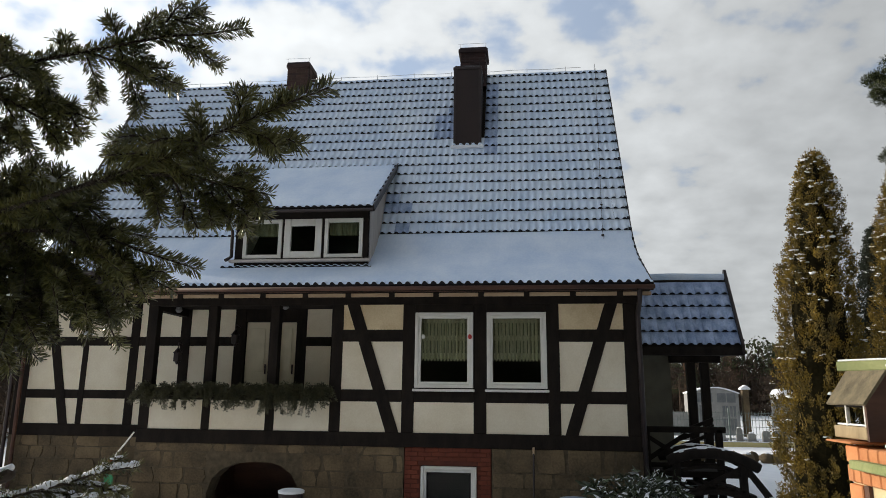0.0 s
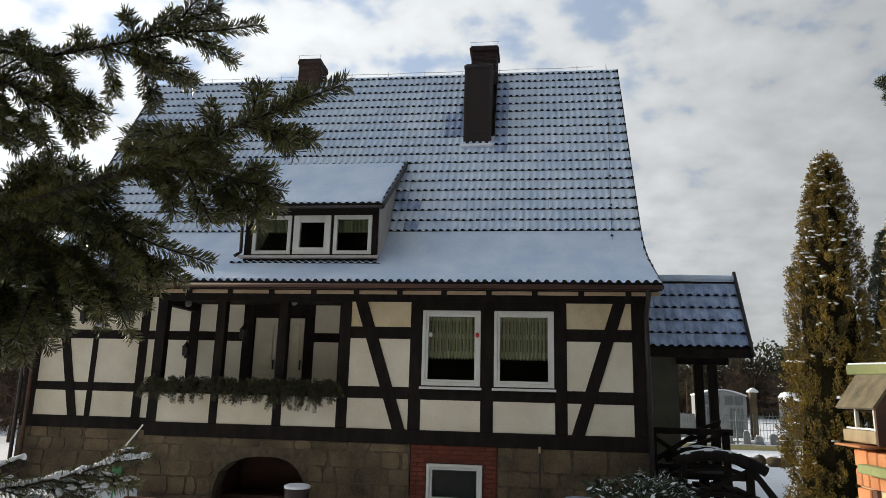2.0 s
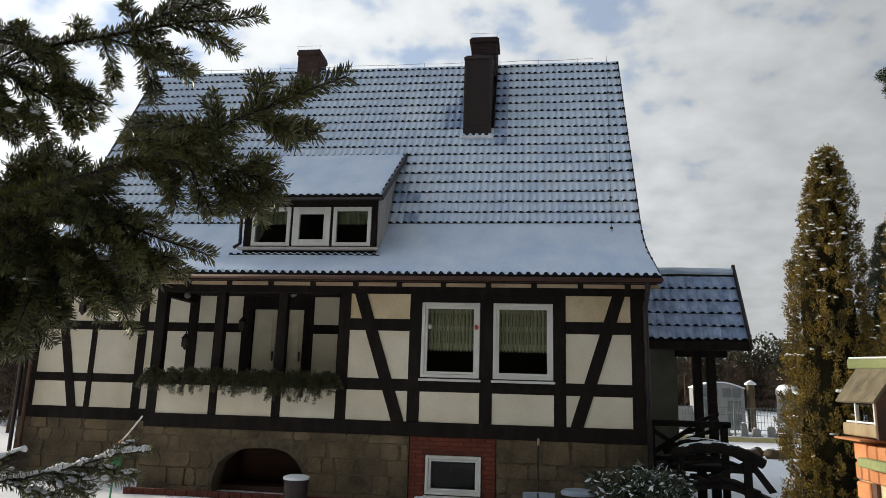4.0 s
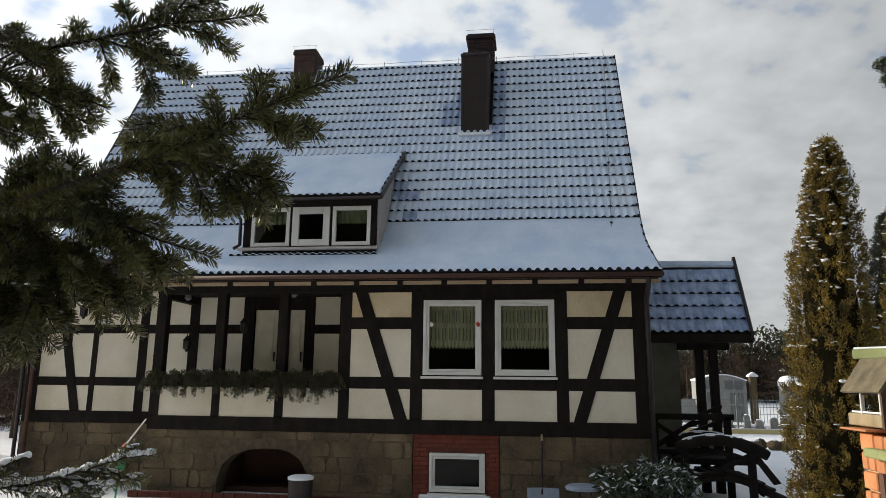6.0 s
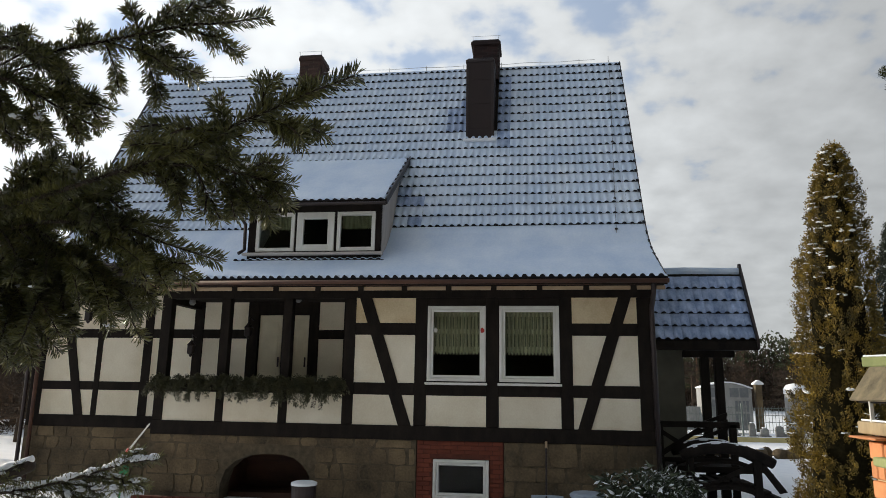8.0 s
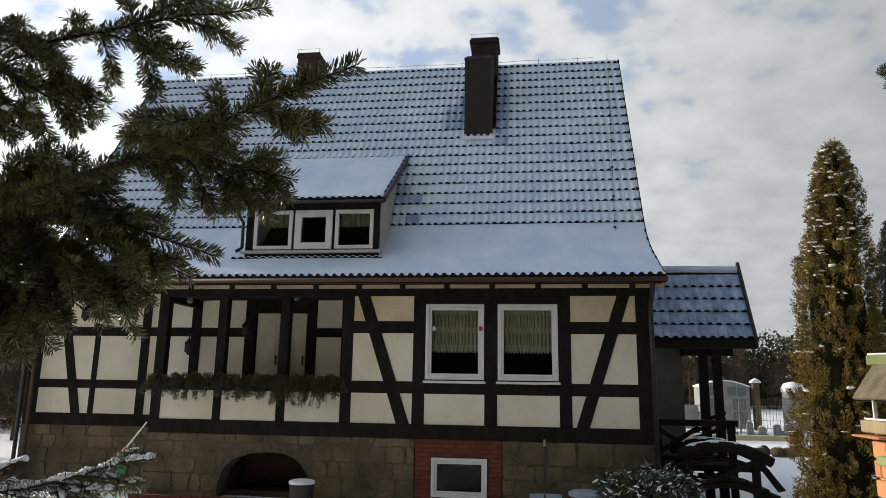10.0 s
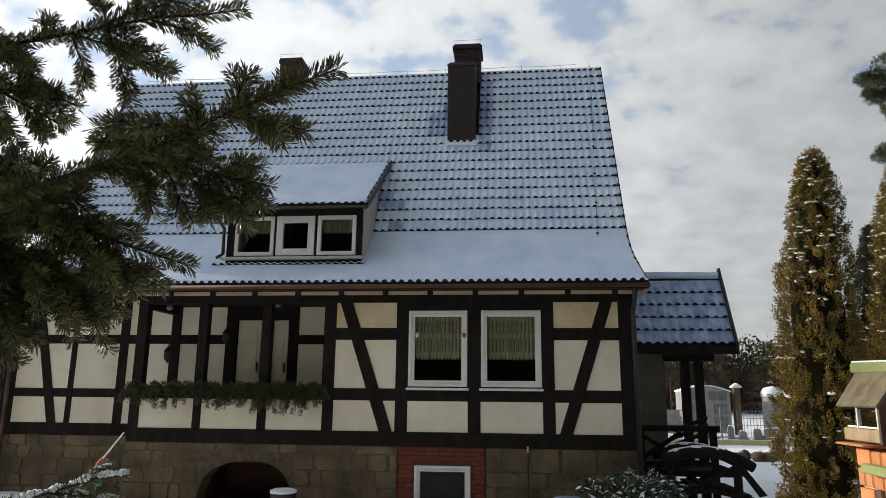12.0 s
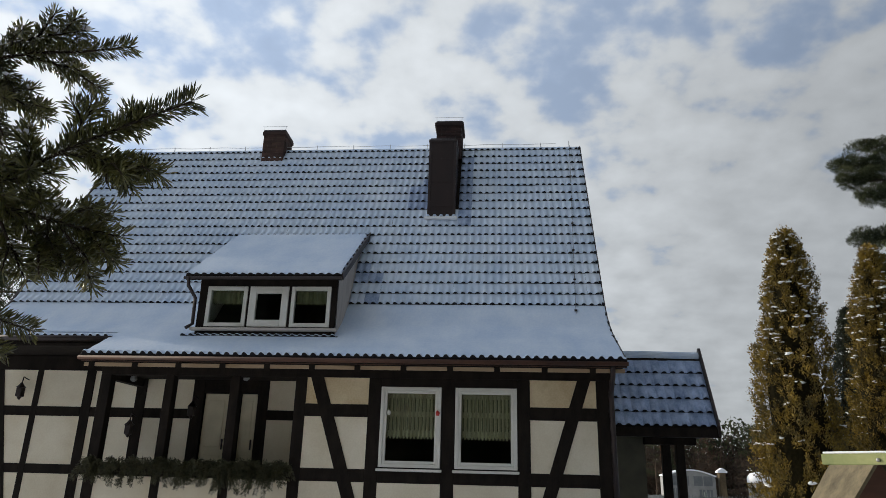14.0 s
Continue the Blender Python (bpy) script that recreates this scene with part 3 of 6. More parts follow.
roof = part("roof", roof_deck(PROFILE, XM, XR, "roof", 0.10), TIMBER, house, "steep flared roof of dark tiles under thin snow")
S_LEFT = 0.98
part("roof_deck", roof_deck(PROFILE, XL, XM, "roof", 0.10, S_LEFT), TIMBER, roof)
bm = prism_yz(bmesh.new(), [(RY, RZ - 0.02), (RY, RZ - 0.2), (8.9, 4.1), (9.0, 4.2)], XL, XR)
part("rear_slope", bm, TILE, roof)
W, GAUGE = 0.3071, 0.309
SMOOTH_ROWS = 8     # courses on the flare, smoothed over by snow
STEEP = tile_data(W + 0.004, GAUGE, 2, 0.058, 0.004)
FLAT = tile_data(W + 0.004, GAUGE, 2, 0.006, 0.003)
EAVE = tile_data(W + 0.004, GAUGE, 2, 0.055, 0.020)
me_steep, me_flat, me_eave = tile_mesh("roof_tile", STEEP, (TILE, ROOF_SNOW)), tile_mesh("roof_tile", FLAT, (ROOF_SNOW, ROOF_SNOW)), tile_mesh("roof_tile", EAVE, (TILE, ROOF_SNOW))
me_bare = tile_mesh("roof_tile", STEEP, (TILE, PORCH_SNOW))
pile = Pile(); pile_flat = Pile()
L = length(PROFILE)
rows = int(L / GAUGE)
rnd = random.Random(11)
single = 0
CHX0, CHX1 = -2.60, -1.945
for r in range(rows + 1):
    s = r * GAUGE + 0.030 * min(r / SMOOTH_ROWS, 1.0)
    y, z, dy, dz = along(PROFILE, s)
    y2, z2, _, _ = along(PROFILE, min(s + GAUGE, L))
    if r < rows:
        d_ = math.hypot(y2 - y, z2 - z)
        dy, dz = (y2 - y) / d_, (z2 - z) / d_
    if s > L - 0.12:
        continue
    squeeze = Matrix.Diagonal((1, min(1.0, (L - s) / GAUGE), 1, 1))
    cols = int((XR - XL) / W)
    for c in range(cols + 1):
        x = XR - (c + 1) * W
        if x < XL - 0.05 or (x + W / 2 < XM and s < S_LEFT - 0.05):
            continue
        xc, yc = x + W / 2, y + dy * 0.15
        if -6.68 < xc < -4.18 and 0.40 < yc < 2.42:
            continue
        if CHX0 + 0.05 < xc < CHX1 - 0.05 and 2.9 < yc:
            continue
        m = frame_at(x, y, z, dy, dz) @ pose(rnd.uniform(-.004, .004), rnd.uniform(-.006, .006), rnd.uniform(0, .003), rnd.uniform(-.2, .2), 0, rnd.uniform(-.12, .12)) @ squeeze
        edge = r == 0 or (xc < XM and s < S_LEFT + 0.2)
        data, me = (EAVE, me_eave) if edge else (FLAT, me_flat) if r < SMOOTH_ROWS else (STEEP, me_steep)
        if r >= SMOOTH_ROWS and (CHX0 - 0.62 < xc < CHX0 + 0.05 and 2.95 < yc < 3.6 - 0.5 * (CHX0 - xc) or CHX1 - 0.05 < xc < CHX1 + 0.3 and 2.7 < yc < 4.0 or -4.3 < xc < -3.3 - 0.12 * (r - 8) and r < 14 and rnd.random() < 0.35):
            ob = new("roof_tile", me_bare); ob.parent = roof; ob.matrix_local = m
        elif 0 <= r <= 15 and xc > -4.1 and (r >= SMOOTH_ROWS or r == 0) and single < 300 or (r == 0 and single < 300):
            ob = new("roof_tile", me); ob.parent = roof; ob.matrix_local = m
            single += 1
        elif data is FLAT:
            pile_flat.add(data, m)
        else:
            pile.add(data, m)
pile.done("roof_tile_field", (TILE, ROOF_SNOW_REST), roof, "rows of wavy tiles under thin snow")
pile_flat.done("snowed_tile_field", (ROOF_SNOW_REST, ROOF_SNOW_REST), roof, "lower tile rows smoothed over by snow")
# a smooth sheet of snow over the flat lower rows
def snow_sheet(profile, x0, x1, s0, s1, lift, name, parent, seed):
    bm = bmesh.new()
    nx, ns = int((x1 - x0) / 0.075), max(4, int((s1 - s0) / 0.10))
    g = []
    for j in range(ns + 1):
        s = s0 + (s1 - s0) * j / ns
        y, z, dy, dz = along(profile, s)
        fade = min(1.0, (ns - j) / 2.0, (j + 1) / 2.0)
        row = []
        for i in range(nx + 1):
            x = x0 + (x1 - x0) * i / nx
            saw = (s / GAUGE) % 1.0
            w = 0.004 * math.sin(x / 0.1555 * math.tau) * (0.5 + 0.5 * noise.noise(Vector((x, s, seed)))) + 0.010 * noise.noise(Vector((x * 0.9, s * 2.0, seed))) - (0.004 + 0.010 * max(0.0, 1 - s / 0.9)) * saw
            h = lift * fade + w * fade
            row.append(bm.verts.new((x, y - dz * h, z + dy * h)))
        g.append(row)
    for a, b in zip(g, g[1:]):
        for i in range(nx):
            c = a[i].co
            if profile is PROFILE and -6.77 < c.x < -4.04 and c.y > DY - 0.02:
                continue
            bm.faces.new((a[i], a[i + 1], b[i + 1], b[i]))
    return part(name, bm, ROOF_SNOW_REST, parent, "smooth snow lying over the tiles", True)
snow_sheet(PROFILE, XM + 0.01, XR - 0.03, 0.05, SMOOTH_ROWS * GAUGE + 0.02, 0.034, "roof_snow", roof, 1)
snow_sheet(PROFILE, XL + 0.02, XM + 0.01, S_LEFT + 0.25, SMOOTH_ROWS * GAUGE + 0.02, 0.034, "roof_snow", roof, 2)
# verge boards
for x0, x1, s0 in ((XR - 0.005, XR + 0.014, 0.0), (XL - 0.035, XL + 0.01, S_LEFT), (XM - 0.02, XM + 0.006, 0.0)):
    bm = bmesh.new()
    n = 30
    top = L if x0 != XM - 0.02 else S_LEFT + 0.1
    pts = [along(PROFILE, s0 + (top - s0) * k / n) for k in range(n + 1)]
    prism_yz(bm, [(y - dz * 0.012, z + dy * 0.012) for y, z, dy, dz in pts] + [(y + dz * 0.13, z - dy * 0.13) for y, z, dy, dz in pts][::-1], x0, x1)
    part("verge_board", bm, METAL, roof)
# small hooked verge ends along the edge
vm = bpy.data.meshes.new("verge_tile")
b_ = box(bmesh.new(), -0.05, 0.016, -0.01, 0.06, 0.0, 0.032, 0.008); b_.normal_update(); b_.to_mesh(vm); b_.free(); vm.materials.append(TILE)
for r in range(3, rows + 1):
    y, z, dy, dz = along(PROFILE, r * GAUGE + 0.030 * min(r / SMOOTH_ROWS, 1.0))
    ob = new("verge_tile", vm); ob.parent = roof; ob.matrix_local = frame_at(XR + 0.0, y, z, dy, dz)
# ridge
rm = bpy.data.meshes.new("ridge_tile")
b_ = bmesh.new(); tube(b_, [(0, 0, 0), (0.35, 0, 0), (0.36, 0, 0)], [0.085, 0.098, 0.06], 10); b_.normal_update(); b_.to_mesh(rm); b_.free(); rm.materials.append(ROOF_SNOW)
k = 0
x = XL
while x < XR - 0.2:
    ob = new("ridge_tile", rm); ob.parent = roof; ob.matrix_local = pose(x, RY + 0.05, RZ - 0.085)
    x += 0.35
bm = bmesh.new()
tube(bm, [(XL + 0.3 + i * 0.45, RY, RZ + 0.085 - 0.012 * math.sin(i * 1.9)) for i in range(27)], 0.006, 4)
for i in range(12):
    tube(bm, [(XL + 0.6 + i, RY, RZ), (XL + 0.6 + i, RY, RZ + 0.125)], 0.009, 4)
tube(bm, [(0.92, RY, RZ), (0.92, RY, RZ + 0.17)], 0.009, 4)
part("lightning_wire", bm, ZINC, roof, "thin lightning wire on stand-offs along the ridge")

bm = bmesh.new()
wire = [(along(PROFILE, L - (L - 2.15) * k / 40), k / 40) for k in range(41)]
tube(bm, [(0.93 - 0.33 * u, p[0] - 0.06, p[1] + 0.03) for p, u in wire], 0.0045, 4)
for k in range(3, 40, 6):
    p, u = wire[k]
    box(bm, 0.905 - 0.33 * u, 0.955 - 0.33 * u, p[0] - 0.07, p[0] - 0.03, p[1] + 0.0, p[1] + 0.03)
part("down_conductor", bm, METAL, roof, "thin lightning conductor running down the slope")

# chimneys
def chimney(x0, x1, y0, y1, z0, z1, mat, label, cap=0.05):
    ch = part("chimney", box(bmesh.new(), x0 + 0.012, x1 - 0.012, y0 + 0.012, y1 - 0.012, z0, z1 - 0.16), MORTAR if mat is CHIM_RED else METAL, house, label)
    rnd = random.Random(int(x0 * 100))
    top = z1 - 0.16
    z, k = z0, 0
    while z < top - 0.03:
        x = x0 - (0.12 if k % 2 else 0)
        while x < x1 - 0.02:
            a, b = max(x, x0), min(x + 0.25, x1)
            if b - a > 0.04:
                brick(ch, a, y0 + rnd.uniform(-.003, .003), z, b - a - 0.009, 0.1, 0.066, mat)
            x += 0.25
        y = y0 + 0.1
        while y < y1 - 0.02:
            b = min(y + 0.25, y1)
            brick(ch, x1 - 0.012, y, z, 0.016, b - y - 0.009, 0.066, mat)
            y += 0.25
        z += 0.075; k += 1
    boxpart("chimney_cap", (x0 - cap, x1 + cap, y0 - cap, y1 + cap, top, top + 0.10), mat, ch, 0.012)
    boxpart("chimney_slab", (x0 - 0.02, x1 + 0.02, y0 - 0.02, y1 + 0.02, top + 0.10, z1), METAL, ch, 0.02)
    bm = bmesh.new()
    tube(bm, [(x0, y0, z1), (x0, y0, z1 + 0.10)], 0.004, 4); tube(bm, [(x1, y0, z1), (x1, y0, z1 + 0.10)], 0.006, 4)
    tube(bm, [(x0 - .05, y0, z1 + 0.10), (x1 + .05, y0, z1 + 0.10)], 0.004, 4)
    part("rod", bm, ZINC, ch)
    return ch

def clad_stack(x0, x1, y0, y1, z0, z1, label):
    """A stack wrapped in folded brown sheet: body, corner angles, lapped seams and a hood."""
    ch = part("chimney", box(bmesh.new(), x0, x1, y0, y1, z0, z1 - 0.12, 0.01), CLAD, house, label)
    for x, y in ((x0, y0), (x1, y0), (x1, y1)):
        boxpart("corner_angle", (x - 0.006 - (0.05 if x == x1 else 0), x + 0.006 + (0.05 if x == x0 else 0), y - 0.006 - (0.05 if y == y1 else 0), y + 0.006 + (0.05 if y == y0 else 0), z0, z1 - 0.121), METAL, ch, 0.003)
    z = z0 + 0.62
    while z < z1 - 0.3:
        boxpart("sheet_seam", (x0 - 0.004, x1 + 0.004, y0 - 0.004, y1 + 0.004, z, z + 0.012), CLAD, ch, 0.002)
        z += 0.62
    boxpart("chimney_cap", (x0 - 0.02, x1 + 0.02, y0 - 0.02, y1 + 0.02, z1 - 0.12, z1 - 0.05), METAL, ch, 0.012)
    boxpart("chimney_slab", (x0 + 0.015, x1 - 0.015, y0 + 0.015, y1 - 0.015, z1 - 0.05, z1), CLAD, ch, 0.02)
    return ch


front = clad_stack(CHX0, CHX1, 2.79, 3.55, 7.6, 10.04, "dark brown sheet-clad chimney stack rising from the roof slope")
chimney(-2.53, -1.872, 3.70, 4.35, 9.9, 11.00, CHIMNEY, "dark brick ridge chimney with a flat cap")
chimney(-7.25, -6.66, 3.95, 4.6, 9.6, 10.95, CHIM_RED, "red brick ridge chimney with a dark cap", 0.03)
boxpart("chimney_flashing", (CHX0 - 0.06, CHX1 + 0.06, 2.66, 2.80, 7.86, 7.93), SNOW, front, 0.015, "snow lying at the foot of the stack")

# dormer
DPROF = [(0.09, 5.745), (2.54, 7.45)]
dormer = part("dormer", box(bmesh.new(), -6.745, -4.02, DY, DY + 0.10, 4.55, 4.785), TIMBER, house, "shed dormer with three white windows")
for x0, x1 in ((-6.745, -6.582), (-5.778, -5.735), (-4.960, -4.908), (-4.128, -4.02)):
    boxpart("dormer_post", (x0, x1, DY, DY + 0.1, 4.785, 5.76), TIMBER, dormer)
boxpart("dormer_header", (-6.745, -4.02, DY - 0.01, DY + 0.1, 5.580, 5.80), TIMBER, dormer)
boxpart("dormer_sill", (-6.82, -3.96, DY - 0.10, DY + 0.02, 4.695, 4.750), DORMERSIDE, dormer, 0.01)
for x in (-6.745, -4.08):
    bm = prism_yz(bmesh.new(), [(DY + 0.02, 4.45), (DY + 0.02, 5.84), (2.45, 7.29), (1.5, 5.4), (1.1, 4.9)], x, x + 0.06)
    part("dormer_cheek", bm, DORMERSIDE, dormer, "pale boarded dormer cheek")
# floor and back take near-black timber colour to darken the view through the panes
boxpart("dormer_floor", (-6.74, -4.02, DY, 2.6, 4.38, 4.43), TIMBER, dormer, 0)
boxpart("dormer_back", (-6.68, -4.08, 2.3, 2.36, 4.6, 7.1), TIMBER, dormer, 0)
for i, (x0, x1) in enumerate(((-6.579, -5.781), (-5.732, -4.963), (-4.905, -4.131))):
    z0, z1 = 4.783, 5.577
    bm = bmesh.new()
    f = 0.075 if i != 1 else 0.135
    for a in ((x0, x0 + f, z0, z1), (x1 - f, x1, z0, z1), (x0 + f, x1 - f, z0, z0 + f), (x0 + f, x1 - f, z1 - f, z1)):
        box(bm, a[0], a[1], DY - 0.02, DY + 0.06, a[2], a[3], 0.006)
    part("window_frame", bm, WHITE, dormer)
    boxpart("pane", (x0 + f, x1 - f, DY + 0.02, DY + 0.026, z0 + f, z1 - f), GLASS, dormer, 0)
    if i != 1:
        bm = bmesh.new()
        n = 30
        for k in range(n):
            xa, xb = x0 + f + (x1 - x0 - 2 * f) * k / n, x0 + f + (x1 - x0 - 2 * f) * (k + 1) / n
            ya, yb = DY + 0.10 + 0.01 * math.sin(k * 1.3), DY + 0.10 + 0.01 * math.sin(k * 1.3 + 1.3)
            zb = 5.25 - 0.02 * (k % 2)
            vs = [bm.verts.new(p) for p in ((xa, ya, z1 - 0.04), (xb, yb, z1 - 0.04), (xb, yb, zb + 0.02), (xa, ya, zb))]
            bm.faces.new(vs)
        part("lace_curtain", bm, OPENWORK, dormer, "short lace curtain")
part("dormer_roof", roof_deck(DPROF, -6.95, -3.885, "d", 0.09), TIMBER, dormer, "shed roof of the dormer under smooth snow")
dpile = Pile()
for r in range(int(length(DPROF) / GAUGE) + 1):
    y, z, dy, dz = along(DPROF, r * GAUGE)
    for c in range(10):
        w0 = -3.885 - (c + 1) * 0.3065
        edge = r == 0
        dpile.add(EAVE if edge else FLAT, frame_at(w0, y, z, dy, dz) @ Matrix.Diagonal((1.02, 1, 0.6 if edge else 1.3, 1)))
y, z, dy, dz = along(PROFILE, 1.02)
for c in range(10):
    dpile.add(EAVE, frame_at(-6.98 + c * 0.305, y - 0.03, z + 0.02, dy, dz) @ Matrix.Diagonal((1, 0.5, 0.7, 1)))
dpile.done("dormer_tile_field", (TILE, ROOF_SNOW_REST), dormer, "dormer tiles smoothed over by snow")
snow_sheet(DPROF, -6.93, -3.92, 0.06, length(DPROF) - 0.02, 0.04, "dormer_snow", dormer, 3)
bm = bmesh.new()
n = 12
pts = [along(DPROF, length(DPROF) * k / n) for k in range(n + 1)]
prism_yz(bm, [(y - dz * 0.03, z + dy * 0.03) for y, z, dy, dz in pts] + [(y + dz * 0.10, z - dy * 0.10) for y, z, dy, dz in pts][::-1], -3.89, -3.862)
part("dormer_verge", bm, METAL, dormer)
for k in range(1, 10):
    y, z, dy, dz = along(DPROF, k * GAUGE)
    ob = new("verge_tile", vm); ob.parent = dormer; ob.matrix_local = frame_at(-3.90, y, z, dy, dz)
bm = bmesh.new()
tube(bm, [(-6.97, 0.07, 5.675), (-3.885, 0.07, 5.675)], 0.033, 8)
part("dormer_gutter", bm, METAL, dormer)
bm = bmesh.new()
tube(bm, [(-6.87, 0.04, 5.69), (-6.87, 0.08, 5.53), (-6.79, 0.28, 5.33), (-6.785, 0.30, 4.82), (-6.85, 0.18, 4.72)], 0.035, 8)
part("dormer_downpipe", bm, METAL, dormer)

# eaves: gutter, fascia, rafter ends and pale boards between them
bm = bmesh.new()
tube(bm, [(XM - 0.02, -0.64, 4.005), (XR + 0.02, -0.64, 4.005)], 0.040, 10)
part("gutter", bm, BROWN, house, "brown half-round eave gutter", True)
boxpart("fascia", (XM, XR, -0.57, -0.53, 3.955, 4.05), BROWN, house, 0.006)
boxpart("eave_purlin", (XM, XR, -0.10, 0.02, 3.95, 4.12), TIMBER, house, 0.006)
for x in np.arange(-8.2, 1.25, 0.80):
    bm = prism_yz(bmesh.new(), [(-0.525, 3.83), (-0.525, 4.06), (0.05, 4.36), (0.05, 4.18)], float(x), float(x) + 0.10)
    part("rafter_end", bm, TIMBER, house)
boxpart("soffit_board", (XM + 0.02, XR - 0.02, -0.505, -0.46, 3.875, 3.94), PALEWOOD, house, 0.004, "pale boards between the rafter ends")
boxpart("soffit", (XM + 0.02, XR - 0.02, -0.46, 0.0, 3.97, 4.0), TIMBER, house, 0.004)
bm = bmesh.new()
tube(bm, [(XL, 0.20, 4.50), (XM + 0.05, 0.20, 4.50)], 0.055, 10)
part("gutter", bm, METAL, house, "dark eave gutter over the older wall", True)
boxpart("soffit", (XL, XM, 0.26, D + 0.1, 4.36, 4.42), TIMBER, house, 0.004)
# downpipes
bm = bmesh.new()
tube(bm, [(0.97, -0.62, 3.96), (0.97, -0.55, 3.80), (0.99, -0.16, 3.58), (1.0, -0.10, 3.4), (1.02, -0.10, 0.15)], 0.045, 10)
part("downpipe", bm, METAL, house, "brown downpipe at the corner", True)
for dx in (0.0, 0.22):
    bm = bmesh.new()
    tube(bm, [(-11.95 + dx, 1.15, 4.4), (-11.93 + dx, 1.24, 4.1), (-11.93 + dx, 1.28, 0.1)], 0.04, 10)
    part("downpipe", bm, BROWN if dx else METAL, house, "downpipe on the older wall", True)


# ---- fixtures on the house ----
def needles(pts, density, length_, width, up=0.3, seed=0, slant=0.6):
    """Thin three-sided needles round a line: vertices and faces as arrays."""
    rs = np.random.RandomState(seed)
    pts = np.array(pts, float)
    V, F, n0 = [], [], 0
    for a, b in zip(pts, pts[1:]):
        d = b - a
        ln = np.linalg.norm(d)
        if ln < 1e-5:
            continue
        d = d / ln
        cnt = max(3, int(ln * density))
        t = rs.rand(cnt)
        side = rs.randn(cnt, 3)
        side -= np.outer(side @ d, d)
        side /= np.linalg.norm(side, axis=1, keepdims=True) + 1e-9
        side[:, 2] += up * rs.rand(cnt)
        way = side + d * (slant + 0.35 * rs.rand(cnt))[:, None]
        way /= np.linalg.norm(way, axis=1, keepdims=True)
        base = a + np.outer(t, b - a)
        tip = base + way * (length_ * (0.7 + 0.5 * rs.rand(cnt)))[:, None]
        o1 = np.cross(way, rs.randn(cnt, 3)); o1 /= np.linalg.norm(o1, axis=1, keepdims=True) + 1e-9
        o2 = np.cross(way, o1)
        w = width
        mid = base * 0.22 + tip * 0.78
        q = np.stack([base, mid + o1 * w, mid - 0.5 * o1 * w + 0.87 * o2 * w, mid - 0.5 * o1 * w - 0.87 * o2 * w, tip], 1)
        V.append(q.reshape(-1, 3))
        i = n0 + np.arange(cnt)[:, None] * 5
        F.append((i[:, :, None] + np.array([[0, 1, 2], [0, 2, 3], [0, 3, 1], [4, 2, 1], [4, 3, 2], [4, 1, 3]])[None]).reshape(-1, 3))
        n0 += cnt * 5
    return np.concatenate(V), np.concatenate(F)

def from_arrays(name, chunks, mat, parent, label="", kind="stuff", smooth=False):
    V, F, n = [], [], 0
    for v, f in chunks:
        V.append(v); F.append(f + n); n += len(v)
    me = bpy.data.meshes.new(name)
    me.from_pydata(np.concatenate(V).tolist(), [], np.concatenate(F).tolist())
    me.materials.append(mat)
    if smooth:
        me.shade_smooth()
    ob = new(name, me)
    ob.parent = parent
    return tagged(ob, label, kind=kind)

rs = np.random.RandomState(5)
garland = thing("garland", "drooping evergreen fir garland along the loggia parapet", "garland")
chunks = []
for i in range(300):
    x = -8.22 + 3.72 * rs.rand()
    swell = 0.05 + 0.05 * abs(math.sin(x * 2.7)) + (0.08 if -5.9 < x < -4.9 else 0)
    a = (x, -0.06 - 0.05 * rs.rand(), 2.22 + 0.12 * rs.rand())
    b = (x + rs.uniform(-.22, .22), -0.14 - 0.12 * rs.rand(), 2.13 + rs.uniform(-0.19 - swell, 0.18))
    chunks.append(needles([a, tuple((np.array(a) + b) / 2 + [0, 0, 0.03]), b], 260, 0.06, 0.005, 0.1, i))
from_arrays("sprig_cover", chunks, FIR, garland)
bm = bmesh.new()
tube(bm, [(-8.22 + 0.2 * i, -0.07, 2.2 + 0.03 * math.sin(i)) for i in range(19)], 0.025, 6)
part("garland_stem", bm, BARK, garland)

def lantern(p, label):
    t = thing("wall_lantern", label, "lantern", group="house lanterns")
    x, y, z = p
    b = bmesh.new(); box(b, x - 0.06, x + 0.06, y - 0.06, y + 0.06, z - 0.16, z + 0.02, 0.01); part("lantern_glass", b, METAL, t, "dark glazed lantern body")
    b = bmesh.new(); tube(b, [(x, y, z + 0.02), (x, y, z + 0.06), (x, y, z + 0.13)], [0.10, 0.06, 0.01], 6); part("lantern_roof", b, METAL, t)
    b = bmesh.new(); tube(b, [(x, y, z + 0.12), (x, y + 0.02, z + 0.24), (x, D + 0.0, z + 0.20)], 0.012, 6); part("bracket", b, METAL, t)
    b = bmesh.new(); tube(b, [(x, y, z - 0.16), (x, y, z - 0.22)], [0.05, 0.015], 6); part("finial", b, METAL, t)
lantern((-6.95, 1.15, 3.32), "dark iron lantern on the loggia wall")
lantern((-10.62, 1.2, 3.64), "dark iron lantern on the older wall")
lantern((-8.2, 1.2, 2.95), "dark iron lantern on the loggia post")

# ---- porch at the gable ----
porch = thing("porch", "entrance porch with a snowy tiled roof on dark posts", "porch")
PP = [(1.96, 3.19), (2.80, 4.75)]
part("porch_roof", roof_deck(PP, 1.05, 3.35, "p", 0.10), TIMBER, porch, "steep tiled porch roof under thin snow")
part("porch_rear_slope", prism_yz(bmesh.new(), [(2.80, 4.73), (2.80, 4.56), (3.60, 3.1), (3.68, 3.19)], 1.05, 3.35), TILE, porch)
